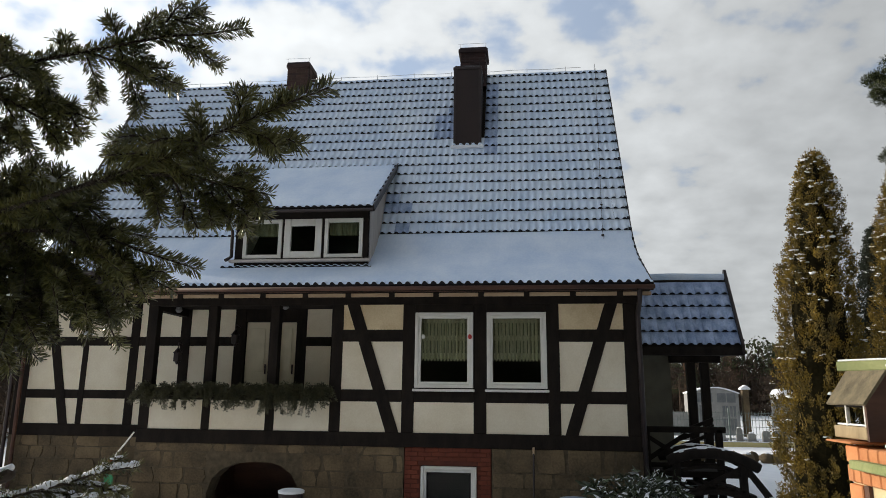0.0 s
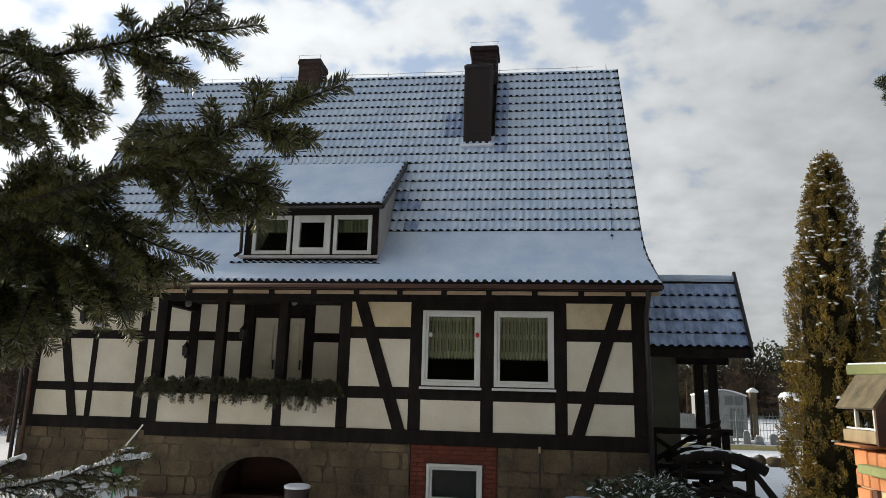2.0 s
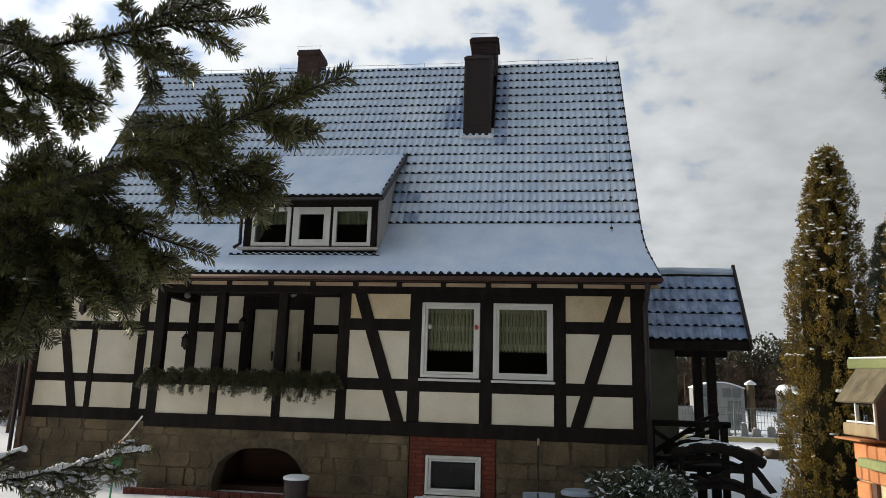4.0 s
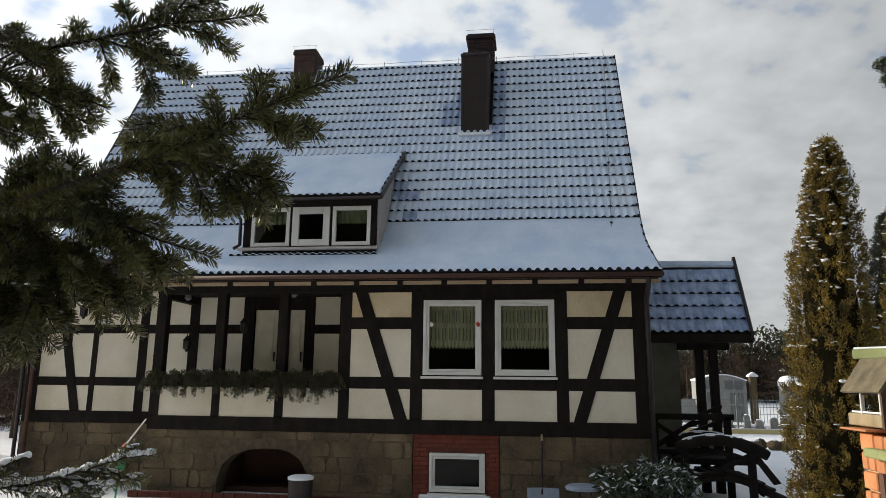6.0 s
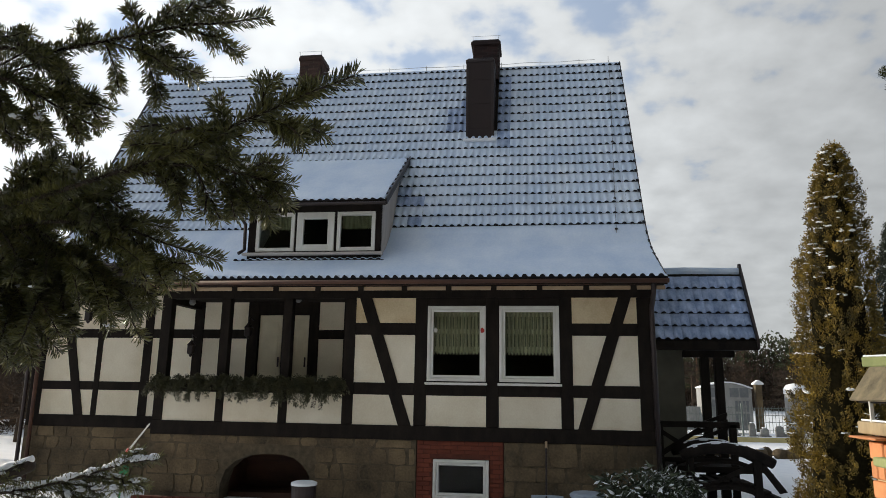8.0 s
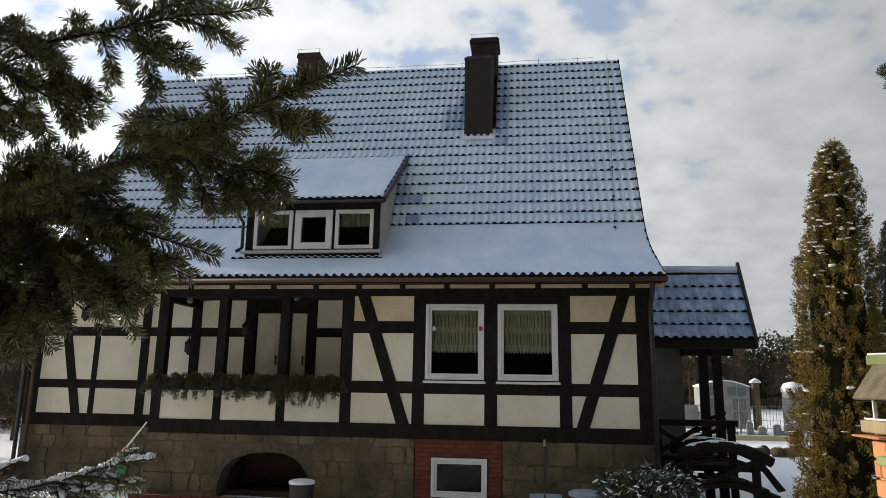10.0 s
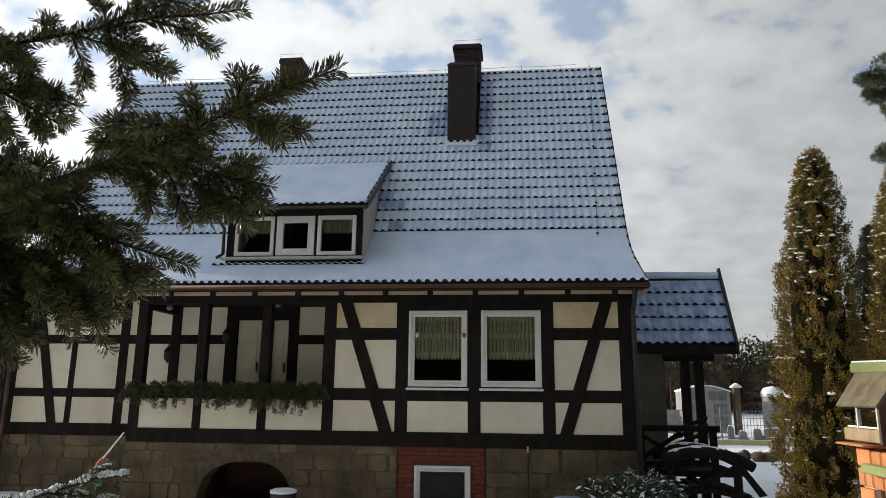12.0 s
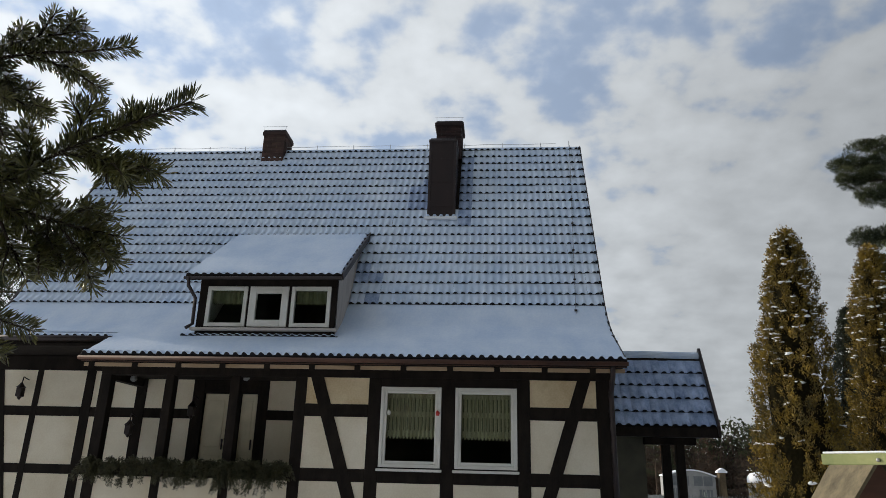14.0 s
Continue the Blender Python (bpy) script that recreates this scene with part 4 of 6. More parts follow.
PT = tile_data(0.182, 0.325, 1, 0.075, 0.006)
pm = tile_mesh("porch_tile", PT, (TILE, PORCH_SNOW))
for r in range(5):
    y, z, dy, dz = along(PP, 0.02 + r * 0.318)
    for c in range(12):
        ob = new("porch_tile", pm); ob.parent = porch
        ob.matrix_local = frame_at(3.200 - c * 0.1805, y, z, dy, dz) @ pose(0, rnd.uniform(-.004, .004), 0, 0, 0, rnd.uniform(-.4, .4))
bm = bmesh.new(); tube(bm, [(1.05, 2.82, 4.73), (2.2, 2.82, 4.75), (3.33, 2.82, 4.73)], 0.09, 10)
part("porch_ridge", bm, ROOF_SNOW, porch, "snow-capped ridge")
part("porch_verge", prism_yz(bmesh.new(), [(1.88, 3.02), (1.90, 3.22), (2.78, 4.90), (2.84, 4.90), (3.76, 3.2), (3.74, 3.0), (2.81, 4.66)], 3.335, 3.385), METAL, porch)
boxpart("porch_beam", (1.05, 3.38, 1.92, 2.06, 3.00, 3.17), TIMBER, porch)
boxpart("porch_beam", (1.95, 2.95, 2.10, 2.24, 2.86, 3.00), TIMBER, porch)
boxpart("porch_ceiling", (1.05, 3.33, 2.0, 3.7, 3.05, 3.10), TIMBER, porch)
for x0 in (2.29, 2.56):
    boxpart("porch_post", (x0, x0 + 0.16, 2.12, 2.28, 0.05, 3.0), TIMBER, porch, 0.01)
boxpart("porch_wall", (1.03, 2.02, 2.45, 2.6, 0.0, 3.1), GREYWALL, porch, 0.0, "grey-green rendered vestibule wall")
boxpart("porch_floor", (1.05, 2.9, 0.85, 2.45, 0.75, 0.86), TIMBER, porch)
boxpart("porch_rail", (1.05, 2.62, 0.88, 0.96, 1.53, 1.64), TIMBER, porch, 0.01)
boxpart("porch_rail", (1.05, 2.5, 0.90, 0.95, 0.92, 1.0), TIMBER, porch, 0.01)
for x0 in (1.15, 2.44):
    boxpart("rail_post", (x0, x0 + 0.12, 0.88, 0.98, 0.1, 1.6), TIMBER, porch, 0.01)
part("cross_brace", prism_xz(bmesh.new(), [(1.1, 1.50), (1.2, 1.52), (2.0, 1.02), (1.9, 0.98)], 0.91, 0.95), TIMBER, porch)
part("cross_brace", prism_xz(bmesh.new(), [(1.1, 1.02), (1.2, 0.98), (2.0, 1.50), (1.9, 1.53)], 0.95, 0.985), TIMBER, porch)
for i in range(3):
    b = prism_xz(bmesh.new(), [(1.98, 1.22 + i * 0.13), (1.98, 1.29 + i * 0.13), (2.60, 1.53 + i * 0.13), (2.60, 1.46 + i * 0.13)], 1.6, 1.66)
    part("stair_rail", b, TIMBER, porch)

# ---- garden in front of the house ----
tub = thing("planter_tub", "round dark tub with a flat cap of snow", "planter")
bm = bmesh.new(); tube(bm, [(-4.92, -0.8, 0.05), (-4.92, -0.8, 0.3), (-4.92, -0.8, 0.53)], [0.17, 0.20, 0.21], 20); part("tub", bm, METAL, tub, smooth=False)
bm = bmesh.new(); tube(bm, [(-4.92, -0.8, 0.53), (-4.92, -0.8, 0.57), (-4.92, -0.8, 0.59)], [0.22, 0.22, 0.17], 20); part("snow_cap", bm, SNOW, tub, "snow cap")
table = thing("garden_table", "small round garden table under snow", "table")
bm = bmesh.new(); tube(bm, [(-0.27, -1.2, 0.55), (-0.27, -1.2, 0.59), (-0.27, -1.2, 0.62)], [0.26, 0.27, 0.22], 24); part("tabletop", bm, BLUEGREY, table, "snow-covered round top")
for k in range(3):
    a = k * math.tau / 3
    bm = bmesh.new(); tube(bm, [(-0.27 + 0.1 * math.cos(a), -1.2 + 0.1 * math.sin(a), 0.56), (-0.27 + 0.22 * math.cos(a), -1.2 + 0.22 * math.sin(a), 0.08)], 0.015, 6); part("leg", bm, METAL, table)
shovel = thing("snow_shovel", "snow shovel leaning against the stone base", "shovel")
bm = bmesh.new(); tube(bm, [(-0.868, -0.03, 1.27), (-0.875, -0.30, 0.80), (-0.885, -0.52, 0.36)], 0.016, 8); part("shaft", bm, METAL, shovel)
bm = bmesh.new(); tube(bm, [(-0.868, -0.03, 1.28), (-0.869, -0.08, 1.17)], 0.022, 8); part("grip", bm, PALEWOOD, shovel)
bm = bmesh.new()
for i in range(8):
    x = -1.13 + i * 0.065
    box(bm, x, x + 0.066, -0.54 + 0.05 * (1 - ((i - 3.5) / 3.5) ** 2), -0.525 + 0.05 * (1 - ((i - 3.5) / 3.5) ** 2), 0.10, 0.46, 0)
part("blade", bm, BLUEGREY, shovel, "wide ribbed blue-grey blade")
kerb = thing("kerb", "low red brick bed edging along the wall", "kerb")
for i in range(22):
    brick(kerb, -8.2 + i * 0.20, -0.50, 0.08, 0.19, 0.10, 0.13, BRICKJOINT)
boxpart("kerb_bed", (-8.2, -3.85, -0.52, -0.38, 0.0, 0.10), MORTAR, kerb, 0)

# leaning stake with a red band behind the spruce bough
stake = thing("garden_stake", "pale leaning garden stake with a red band", "stake")
e0, e1 = Vector((-4.553, -6.401, 1.79)), Vector((-4.759, -6.56, 1.408))
low = e1 + (e1 - e0) * ((e1.z - ground_z(e1.x, e1.y) + 0.05) / (e0.z - e1.z))
bm = bmesh.new(); tube(bm, [low, e1, e0], [0.011, 0.009, 0.007], 8); part("stick", bm, WHITE, stake)
bm = bmesh.new(); tube(bm, [e1 + (e0 - e1) * 0.28, e1 + (e0 - e1) * 0.42], 0.019, 8); part("red_band", bm, REDPAINT, stake)
tool = thing("garden_marker", "small green metal plant marker in the snow", "marker")
bm = bmesh.new(); tube(bm, [(-5.3, -5.6, 0.5), (-5.26, -5.6, 1.25)], [0.008, 0.01], 6); part("post", bm, GREENPAINT, tool)
bm = bmesh.new(); box(bm, -5.30, -5.20, -5.61, -5.59, 1.22, 1.32, 0.01); part("plate", bm, GREENPAINT, tool)


def leaf_cloud(centres, size, seed, ratio=0.4, droop=0.0, thick=None):
    """Small pointed leaves: four-sided blades at the given places and outward ways."""
    rs = np.random.RandomState(seed)
    c, out = centres
    n = len(c)
    out = out + 0.6 * rs.randn(n, 3)
    out[:, 2] -= droop
    out /= np.linalg.norm(out, axis=1, keepdims=True)
    sd = np.cross(out, rs.randn(n, 3)); sd /= np.linalg.norm(sd, axis=1, keepdims=True) + 1e-9
    ln = size * (0.6 + 0.8 * rs.rand(n))[:, None]
    nr = np.cross(out, sd)
    q = np.stack([c, c + out * ln * 0.5 + sd * ln * ratio * 0.5 + nr * ln * 0.06, c + out * ln, c + out * ln * 0.5 - sd * ln * ratio * 0.5 + nr * ln * 0.06], 1).reshape(-1, 3)
    i = np.arange(n)[:, None] * 4
    f = (i[:, :, None] + np.array([[0, 1, 2], [0, 2, 3]])[None]).reshape(-1, 3)
    return q, f


# rhododendron with snow on its leaves
shrub = thing("rhododendron_shrub", "evergreen shrub with snow lying on its leaves", "shrub")
rs = np.random.RandomState(21)
bm = bmesh.new()
tips = []
for k in range(46):
    a = rs.rand() * math.tau
    r = 0.75 * math.sqrt(rs.rand())
    tip = Vector((0.70 + r * math.cos(a), -1.2 + 0.7 * r * math.sin(a), 0.42 + 0.66 * rs.rand() * (1 - 0.45 * r)))
    tube(bm, [(0.7 + 0.1 * math.cos(a), -1.2, 0.05), ((0.7 + tip.x) / 2, (-1.2 + tip.y) / 2, tip.z * 0.55), tip], [0.018, 0.012, 0.006], 5)
    tips.append(tip)
part("shrub_stem", bm, BARK, shrub)
c, o = [], []
cs, osn = [], []
for t in tips:
    for k in range(34):
        d = rs.randn(3); d[2] = abs(d[2]) * 0.4 - 0.1; d /= np.linalg.norm(d)
        c.append(np.array(t) + d * 0.05 + rs.randn(3) * 0.05); o.append(d)
        if k < 9 and t.z > 0.55:
            cs.append(c[-1] + [0, 0, 0.012]); osn.append(d * [1, 1, 0.3])
from_arrays("foliage", [leaf_cloud((np.array(c), np.array(o)), 0.145, 3, 0.27, 0.45)], LEAF, shrub)
from_arrays("snow_on_leaves", [leaf_cloud((np.array(cs), np.array(osn)), 0.115, 3, 0.30, 0.25)], SNOW, shrub, "patches of snow on the leaves")

# arched wooden garden bridge
bridge = thing("garden_bridge", "arched dark wooden garden bridge topped with snow", "bridge")
def arc(x0, x1, za, zm, zb, y, n=14):
    out = []
    for i in range(n + 1):
        u = i / n
        out.append((x0 + (x1 - x0) * u, y, za * (1 - u) + zb * u + (zm - (za + zb) / 2) * 4 * u * (1 - u)))
    return out
for y in (0.15, 1.0):
    bm = bmesh.new(); tube(bm, arc(1.42, 2.92, 1.09, 1.235, 0.99, y), [0.075] + [0.095] * 13 + [0.085], 10); part("handrail", bm, TIMBER, bridge, "thick curved handrail", True)
    bm = bmesh.new()
    pts = arc(1.46, 2.80, 1.19, 1.325, 1.12, y)
    tube(bm, [(p[0], p[1], p[2] - 0.045) for p in pts], [0.02] + [0.062 + 0.008 * math.sin(q * 1.7) for q in range(13)] + [0.02], 10)
    part("snow_cap", bm, SNOW, bridge, "snow lying on the rail", True)
    bm = bmesh.new(); tube(bm, arc(1.5, 2.9, 0.88, 1.0, 0.80, y + 0.03), 0.03, 6); part("lower_rail", bm, TIMBER, bridge)
    bm = bmesh.new(); tube(bm, arc(1.3, 3.1, 0.30, 0.62, 0.25, y + 0.03), 0.07, 6); part("deck_arch", bm, TIMBER, bridge)
    if y > 0.5:
        continue
    for x, zt in ((1.50, 1.12), (2.59, 1.10)):
        bm = bmesh.new(); box(bm, x, x + 0.12, y - 0.05, y + 0.06, 0.1, zt, 0.012); part("bridge_post", bm, TIMBER, bridge)
    bm = prism_xz(bmesh.new(), [(1.55, 0.50), (1.62, 0.46), (2.70, 0.98), (2.64, 1.04)], y - 0.02, y + 0.02); part("bridge_brace", bm, TIMBER, bridge)
    bm = prism_xz(bmesh.new(), [(2.64, 1.0), (2.76, 1.0), (3.10, 0.55), (2.98, 0.52)], y - 0.02, y + 0.02); part("bridge_brace", bm, TIMBER, bridge)
for i in range(12):
    x, _, z = arc(1.3, 3.1, 0.30, 0.62, 0.25, 0, 11)[i]
    boxpart("deck_plank", (x - 0.06, x + 0.06, 0.1, 1.05, z + 0.06, z + 0.10), TIMBER, bridge, 0.008)

# ---- thujas ----
def thuja(x, y, z_top, lean, r, seed, label, leaf=None, snow=1.0):
    """A columnar tree: upright sprays gathered in tufts over a near-black shade core, a thin bare leader."""
    t = thing("thuja", label, "conifer", group="columnar thujas")
    rs = np.random.RandomState(seed)
    z0 = ground_z(x, y)
    h = z_top - z0
    def rad(u):
        d = h * max(0.0, 1 - u)
        q = r * 0.71 * d ** 0.54
        return q if q < r * 0.9 else r * (0.9 + 0.1 * (1 - math.exp(-(q / r - 0.9) * 6)))
    def axis(u):
        return x + lean * u
    bm = bmesh.new()
    tube(bm, [(axis(0), y, z0 - 0.05), (axis(0.5), y, z0 + h * 0.5), (axis(0.97), y, z0 + h * 0.97)], [0.07, 0.04, 0.008], 7); part("trunk", bm, BARK, t)
    # solid near-black core, coloured as the shade between the sprays
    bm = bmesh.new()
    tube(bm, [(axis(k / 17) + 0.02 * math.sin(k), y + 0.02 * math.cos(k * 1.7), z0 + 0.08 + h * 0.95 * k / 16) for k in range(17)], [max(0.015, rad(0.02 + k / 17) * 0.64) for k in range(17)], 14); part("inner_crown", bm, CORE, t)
    n = 2500
    u = rs.rand(n) ** 1.15
    a = rs.rand(n) * math.tau
    lump = np.array([noise.noise(Vector((math.cos(p) * 1.9, math.sin(p) * 1.9, q * 8 + seed))) for p, q in zip(a, u)])
    rr = np.array([rad(q) for q in u]) * (0.86 + 0.34 * lump + 0.20 * (rs.rand(n) - 0.5)) + 0.008
    c = np.stack([axis(u) + rr * np.cos(a), y + rr * np.sin(a), z0 + 0.06 + u * (h - 0.10)], 1)
    out = np.stack([np.cos(a), np.sin(a), np.zeros(n)], 1)
    m = 46
    tilt = 0.30 + 0.45 * rs.rand(n)
    way = out * tilt[:, None] + np.array([0, 0, 1.0]) * (0.75 + 0.3 * rs.rand(n))[:, None]
    cc = np.repeat(c, m, 0) + np.repeat(way, m, 0) * (0.085 * rs.rand(n * m) - 0.03)[:, None] + rs.randn(n * m, 3) * 0.012
    ww = np.repeat(way, m, 0) + 0.12 * rs.randn(n * m, 3)
    inner = rs.rand(n * m) < 0.18
    cc[inner] -= np.repeat(out, m, 0)[inner] * 0.07
    from_arrays("crown", [leaf_cloud((cc, ww * 1.1), 0.023, seed, 0.42)], leaf or THUJA, t, "scaly upright sprays")
    bm = bmesh.new()
    for k in range(9):
        b, e = rs.uniform(-.035, .035), rs.uniform(0.02, 0.16)
        tube(bm, [(axis(0.97) + b * 0.5, y + b, z_top - 0.22), (axis(1) + b * 1.3, y + b * 1.2, z_top - 0.10 + e)], [0.004, 0.0015], 4)
    part("leader", bm, FEEDER, t, "pale bare leading twigs")
    # snow caught on the shoulders of the sprays
    pick = rs.rand(n) < snow * (0.10 + 0.14 * (u > 0.72))
    bm = bmesh.new()
    for p, w in zip(c[pick], a[pick]):
        s_ = rs.uniform(0.009, 0.022)
        for q in range(3):
            blob(bm, (p[0] + 0.018 * math.cos(w) + rs.uniform(-.03, .03), p[1] + 0.018 * math.sin(w) + rs.uniform(-.03, .03), p[2] + 0.030 + rs.uniform(-.010, .012)), s_ * rs.uniform(.7, 1.5), s_ * rs.uniform(.7, 1.3), s_ * 0.34, int(p[2] * 100) + q, 1, 1.2)
    part("snow_dusting", bm, SNOW, t, "dabs of snow caught on the sprays", True)["kind"] = "stuff"
thuja(1.70, -5.50, 4.60, 0.22, 0.395, 31, "tall columnar thuja, bronze-green, dabbed with snow")
thuja(2.88, -4.92, 4.62, 0.14, 0.385, 32, "columnar thuja beside its twin, dabbed with snow")
thuja(3.80, -2.6, 4.50, 0.05, 0.40, 33, "dark green columnar juniper behind the thujas", DARKFIR, 0.12)

# ---- bird feeder on its brick wall ----
GX = 0.455
pier = thing("brick_pier", "orange brick garden wall with a yellow plastered panel", "brick wall")
z_top, z_g = 1.94, 0.2
boxpart("pier_core", (GX + 0.02, GX + 0.46, -10.6, -8.99, z_g, z_top - 0.03), YELLOWPLASTER, pier, 0.0, "yellow plastered core")
zz = z_top - 0.080
k = 0
while zz > 0.3:
    wdt = 0.13
    cut = 0.062 if k % 2 else 0.0
    if cut:
        brick(pier, GX - 0.004, -8.985 - cut, zz, 0.11, cut - 0.008, 0.074, ORANGE)
    brick(pier, GX - 0.004, -8.985 - wdt, zz, 0.11, wdt - cut - 0.008, 0.074, ORANGE)
    brick(pier, GX + 0.12, -8.985 - 0.1, zz, 0.24, 0.1, 0.074, ORANGE)
    zz -= 0.084; k += 1
for i in range(20):
    y = -9.125 - (i + 1) * 0.085
    brick(pier, GX - 0.008, y, z_top - 0.165, 0.12, 0.078, 0.155, ORANGE)
boxpart("coping_board", (GX - 0.05, GX + 0.30, -9.16, -8.90, z_top + 0.006, z_top + 0.015), ORANGE, pier, 0.004, "thin tile coping")
boxpart("recess_side", (GX + 0.004, GX + 0.03, -9.16, -9.118, 0.3, z_top - 0.17), BROWN, pier, 0, "dark brown reveal beside the panel")
boxpart("green_ledge", (GX - 0.06, GX - 0.012, -10.6, -9.14, z_top - 0.100, z_top - 0.060), GREENBOARD, pier, 0.006, "mossy green ledge board")
boxpart("pier_snow", (GX + 0.02, GX + 0.42, -10.6, -9.30, z_top - 0.01, z_top + 0.025), SNOW, pier, 0.012, "snow on the wall top")

feeder = thing("bird_feeder", "weathered wooden bird feeder house with a felt roof", "bird feeder")
def panel_quad(name, pts, thick, mat, label=""):
    a, b, c, d = [Vector(p) for p in pts]
    nrm = (b - a).cross(d - a).normalized() * thick
    bm = bmesh.new()
    f = [bm.verts.new(p) for p in (a, b, c, d)]; g = [bm.verts.new(p + nrm) for p in (a, b, c, d)]
    bm.faces.new(f[::-1]); bm.faces.new(g)
    for i in range(4):
        j = (i + 1) % 4
        bm.faces.new((f[i], f[j], g[j], g[i]))
    return part(name, bm, mat, feeder, label)
ex, ez, rx_, rz_ = 0.435, 2.113, 0.560, 2.295
panel_quad("felt_roof", [(ex, -8.90, ez), (ex, -9.27, ez), (rx_, -9.29, rz_), (rx_, -8.90, rz_)], 0.012, FELT, "worn felt roof slope")
panel_quad("felt_roof", [(rx_, -8.90, rz_), (rx_, -9.29, rz_), (2 * rx_ - ex, -9.27, ez), (2 * rx_ - ex, -8.90, ez)], 0.012, FELT)
bm = prism_xz(bmesh.new(), [(0.45, 1.96), (0.45, 2.13), (rx_, rz_ - 0.02), (0.65, 2.13), (0.65, 1.96)], -9.24, -9.225)
part("gable_board", bm, BROWN, feeder, "dark brown gable board")
boxpart("seed_tray", (0.448, 0.64, -9.225, -8.905, 1.966, 2.021), FEEDER, feeder, 0.004, "shallow seed tray")
for y in (-9.045, -9.22):
    boxpart("upright", (0.447, 0.465, y - 0.005, y + 0.005, 2.02, 2.115), WHITE, feeder, 0.002)
# rail and back near-black: shade under the feeder roof put into their colour
boxpart("eave_rail", (0.452, 0.464, -9.225, -8.93, 2.105, 2.118), TIMBER, feeder, 0.002)
boxpart("feeder_back", (0.60, 0.62, -9.22, -8.93, 1.99, 2.15), TIMBER, feeder, 0)
boxpart("tray_snow", (0.450, 0.462, -9.22, -8.94, 2.024, 2.032), SNOW, feeder, 0.003)
arm = thing("plank_arm", "mossy green plank with a bolt and a line of snow", "plank")
P0, P1 = Vector((0.268, -9.44, 2.290)), Vector((0.72, -10.05, 2.307))
dd = (P1 - P0); ang = math.atan2(dd.y, dd.x)
M = Matrix.Translation(P0) @ Matrix.Rotation(ang, 4, "Z")
bm = bmesh.new(); box(bm, 0, dd.length, -0.012, 0.02, -0.038, 0.0, 0.003, M); part("plank", bm, GREENBOARD, arm)
bm = bmesh.new(); box(bm, 0.005, dd.length, -0.010, 0.018, 0.0, 0.008, 0.003, M); part("plank_snow", bm, SNOW, arm)
bm = bmesh.new(); bmesh.ops.create_uvsphere(bm, u_segments=10, v_segments=6, radius=0.007, matrix=M @ Matrix.Translation((0.20, -0.014, -0.022))); part("bolt", bm, ZINC, arm, smooth=True)
bm = bmesh.new(); tube(bm, [(0.60, -9.62, 1.9), (0.555, -9.70, 2.10), (0.49, -9.72, 2.37)], 0.014, 6); part("prop", bm, FEEDER, arm)
bm = bmesh.new(); box(bm, 0.46, 0.60, -9.76, -9.70, 2.365, 2.385, 0.004); part("perch", bm, FEEDER, arm)

# ---- beyond the garden: fence, plinth, white garden house, tank ----
fence = thing("wire_fence", "grey-green welded wire fence on a low plinth", "fence")
boxpart("fence_plinth", (3.0, 24.0, 20.0, 20.25, -0.1, 0.30), YELLOWBAND, fence, 0.02, "yellow painted low plinth")
for z in (0.62, 0.95, 1.25, 1.55):
    bm = bmesh.new(); tube(bm, [(3.0, 20.1, z), (24.0, 20.1, z)], 0.014, 4); part("fence_rail", bm, FENCE, fence)
wm = bpy.data.meshes.new("fence_wire")
b_ = bmesh.new(); tube(b_, [(0, 0, 0.5), (0, 0, 1.62)], 0.011, 4); b_.to_mesh(wm); b_.free(); wm.materials.append(FENCE)
for i in range(150):
    ob = new("fence_wire", wm); ob.parent = fence; ob.matrix_local = pose(3.0 + i * 0.14, 20.1, 0)
for i in range(9):
    boxpart("fence_post", (3.0 + i * 2.5, 3.07 + i * 2.5, 20.06, 20.14, 0.0, 1.75), FENCE, fence, 0.008)
boxpart("fence_plinth_snow", (3.0, 24.0, 19.98, 20.05, 0.30, 0.33), SNOW, fence, 0.01)

FARPANE = material("dull_grey_panes", (0.10, 0.11, 0.12), (0.18, 0.19, 0.20), 0.3, 3, 30, 0.05)
gh = thing("garden_house", "small white garden house with an arched top", "garden house")
cx, gy, hw = 9.02, 26.0, 1.22
def bow(u, rise=0.30):
    return 2.42 + rise * math.sin(math.pi * u)
outl = [(cx - hw, 0.3), (cx - hw, 2.42)] + [(cx - hw + 2 * hw * k / 12, bow(k / 12)) for k in range(1, 12)] + [(cx + hw, 2.42), (cx + hw, 0.3)]
part("front_wall", prism_xz(bmesh.new(), outl, gy, gy + 0.12), FARWHITE, gh)
boxpart("side_wall", (cx - hw, cx + hw, gy + 0.12, gy + 1.6, 0.3, 2.42), FARWHITE, gh, 0)
for x0, x1, z0, z1 in ((cx - 1.06, cx - 0.12, 1.98, 2.46), (cx + 0.12, cx + 1.06, 1.98, 2.46), (cx - 1.06, cx - 0.62, 0.6, 1.85), (cx + 0.36, cx + 0.66, 1.25, 1.80), (cx + 0.74, cx + 1.04, 1.25, 1.80), (cx + 0.36, cx + 0.66, 0.55, 1.15), (cx + 0.74, cx + 1.04, 0.55, 1.15)):
    pane = boxpart("window_pane", (x0, x1, gy - 0.012, gy + 0.02, z0, z1), FARPANE, gh, 0.004)
    boxpart("glazing_bar", ((x0 + x1) / 2 - 0.02, (x0 + x1) / 2 + 0.02, gy - 0.02, gy - 0.008, z0, z1), FARWHITE, pane, 0.003)
bm = bmesh.new()
prism_xz(bm, [(cx - hw - 0.05 + (2 * hw + 0.1) * k / 12, bow(k / 12) + 0.01) for k in range(13)] + [(cx + hw + 0.05 - (2 * hw + 0.1) * k / 12, bow(k / 12) + 0.07) for k in range(13)], gy - 0.05, gy + 1.65)
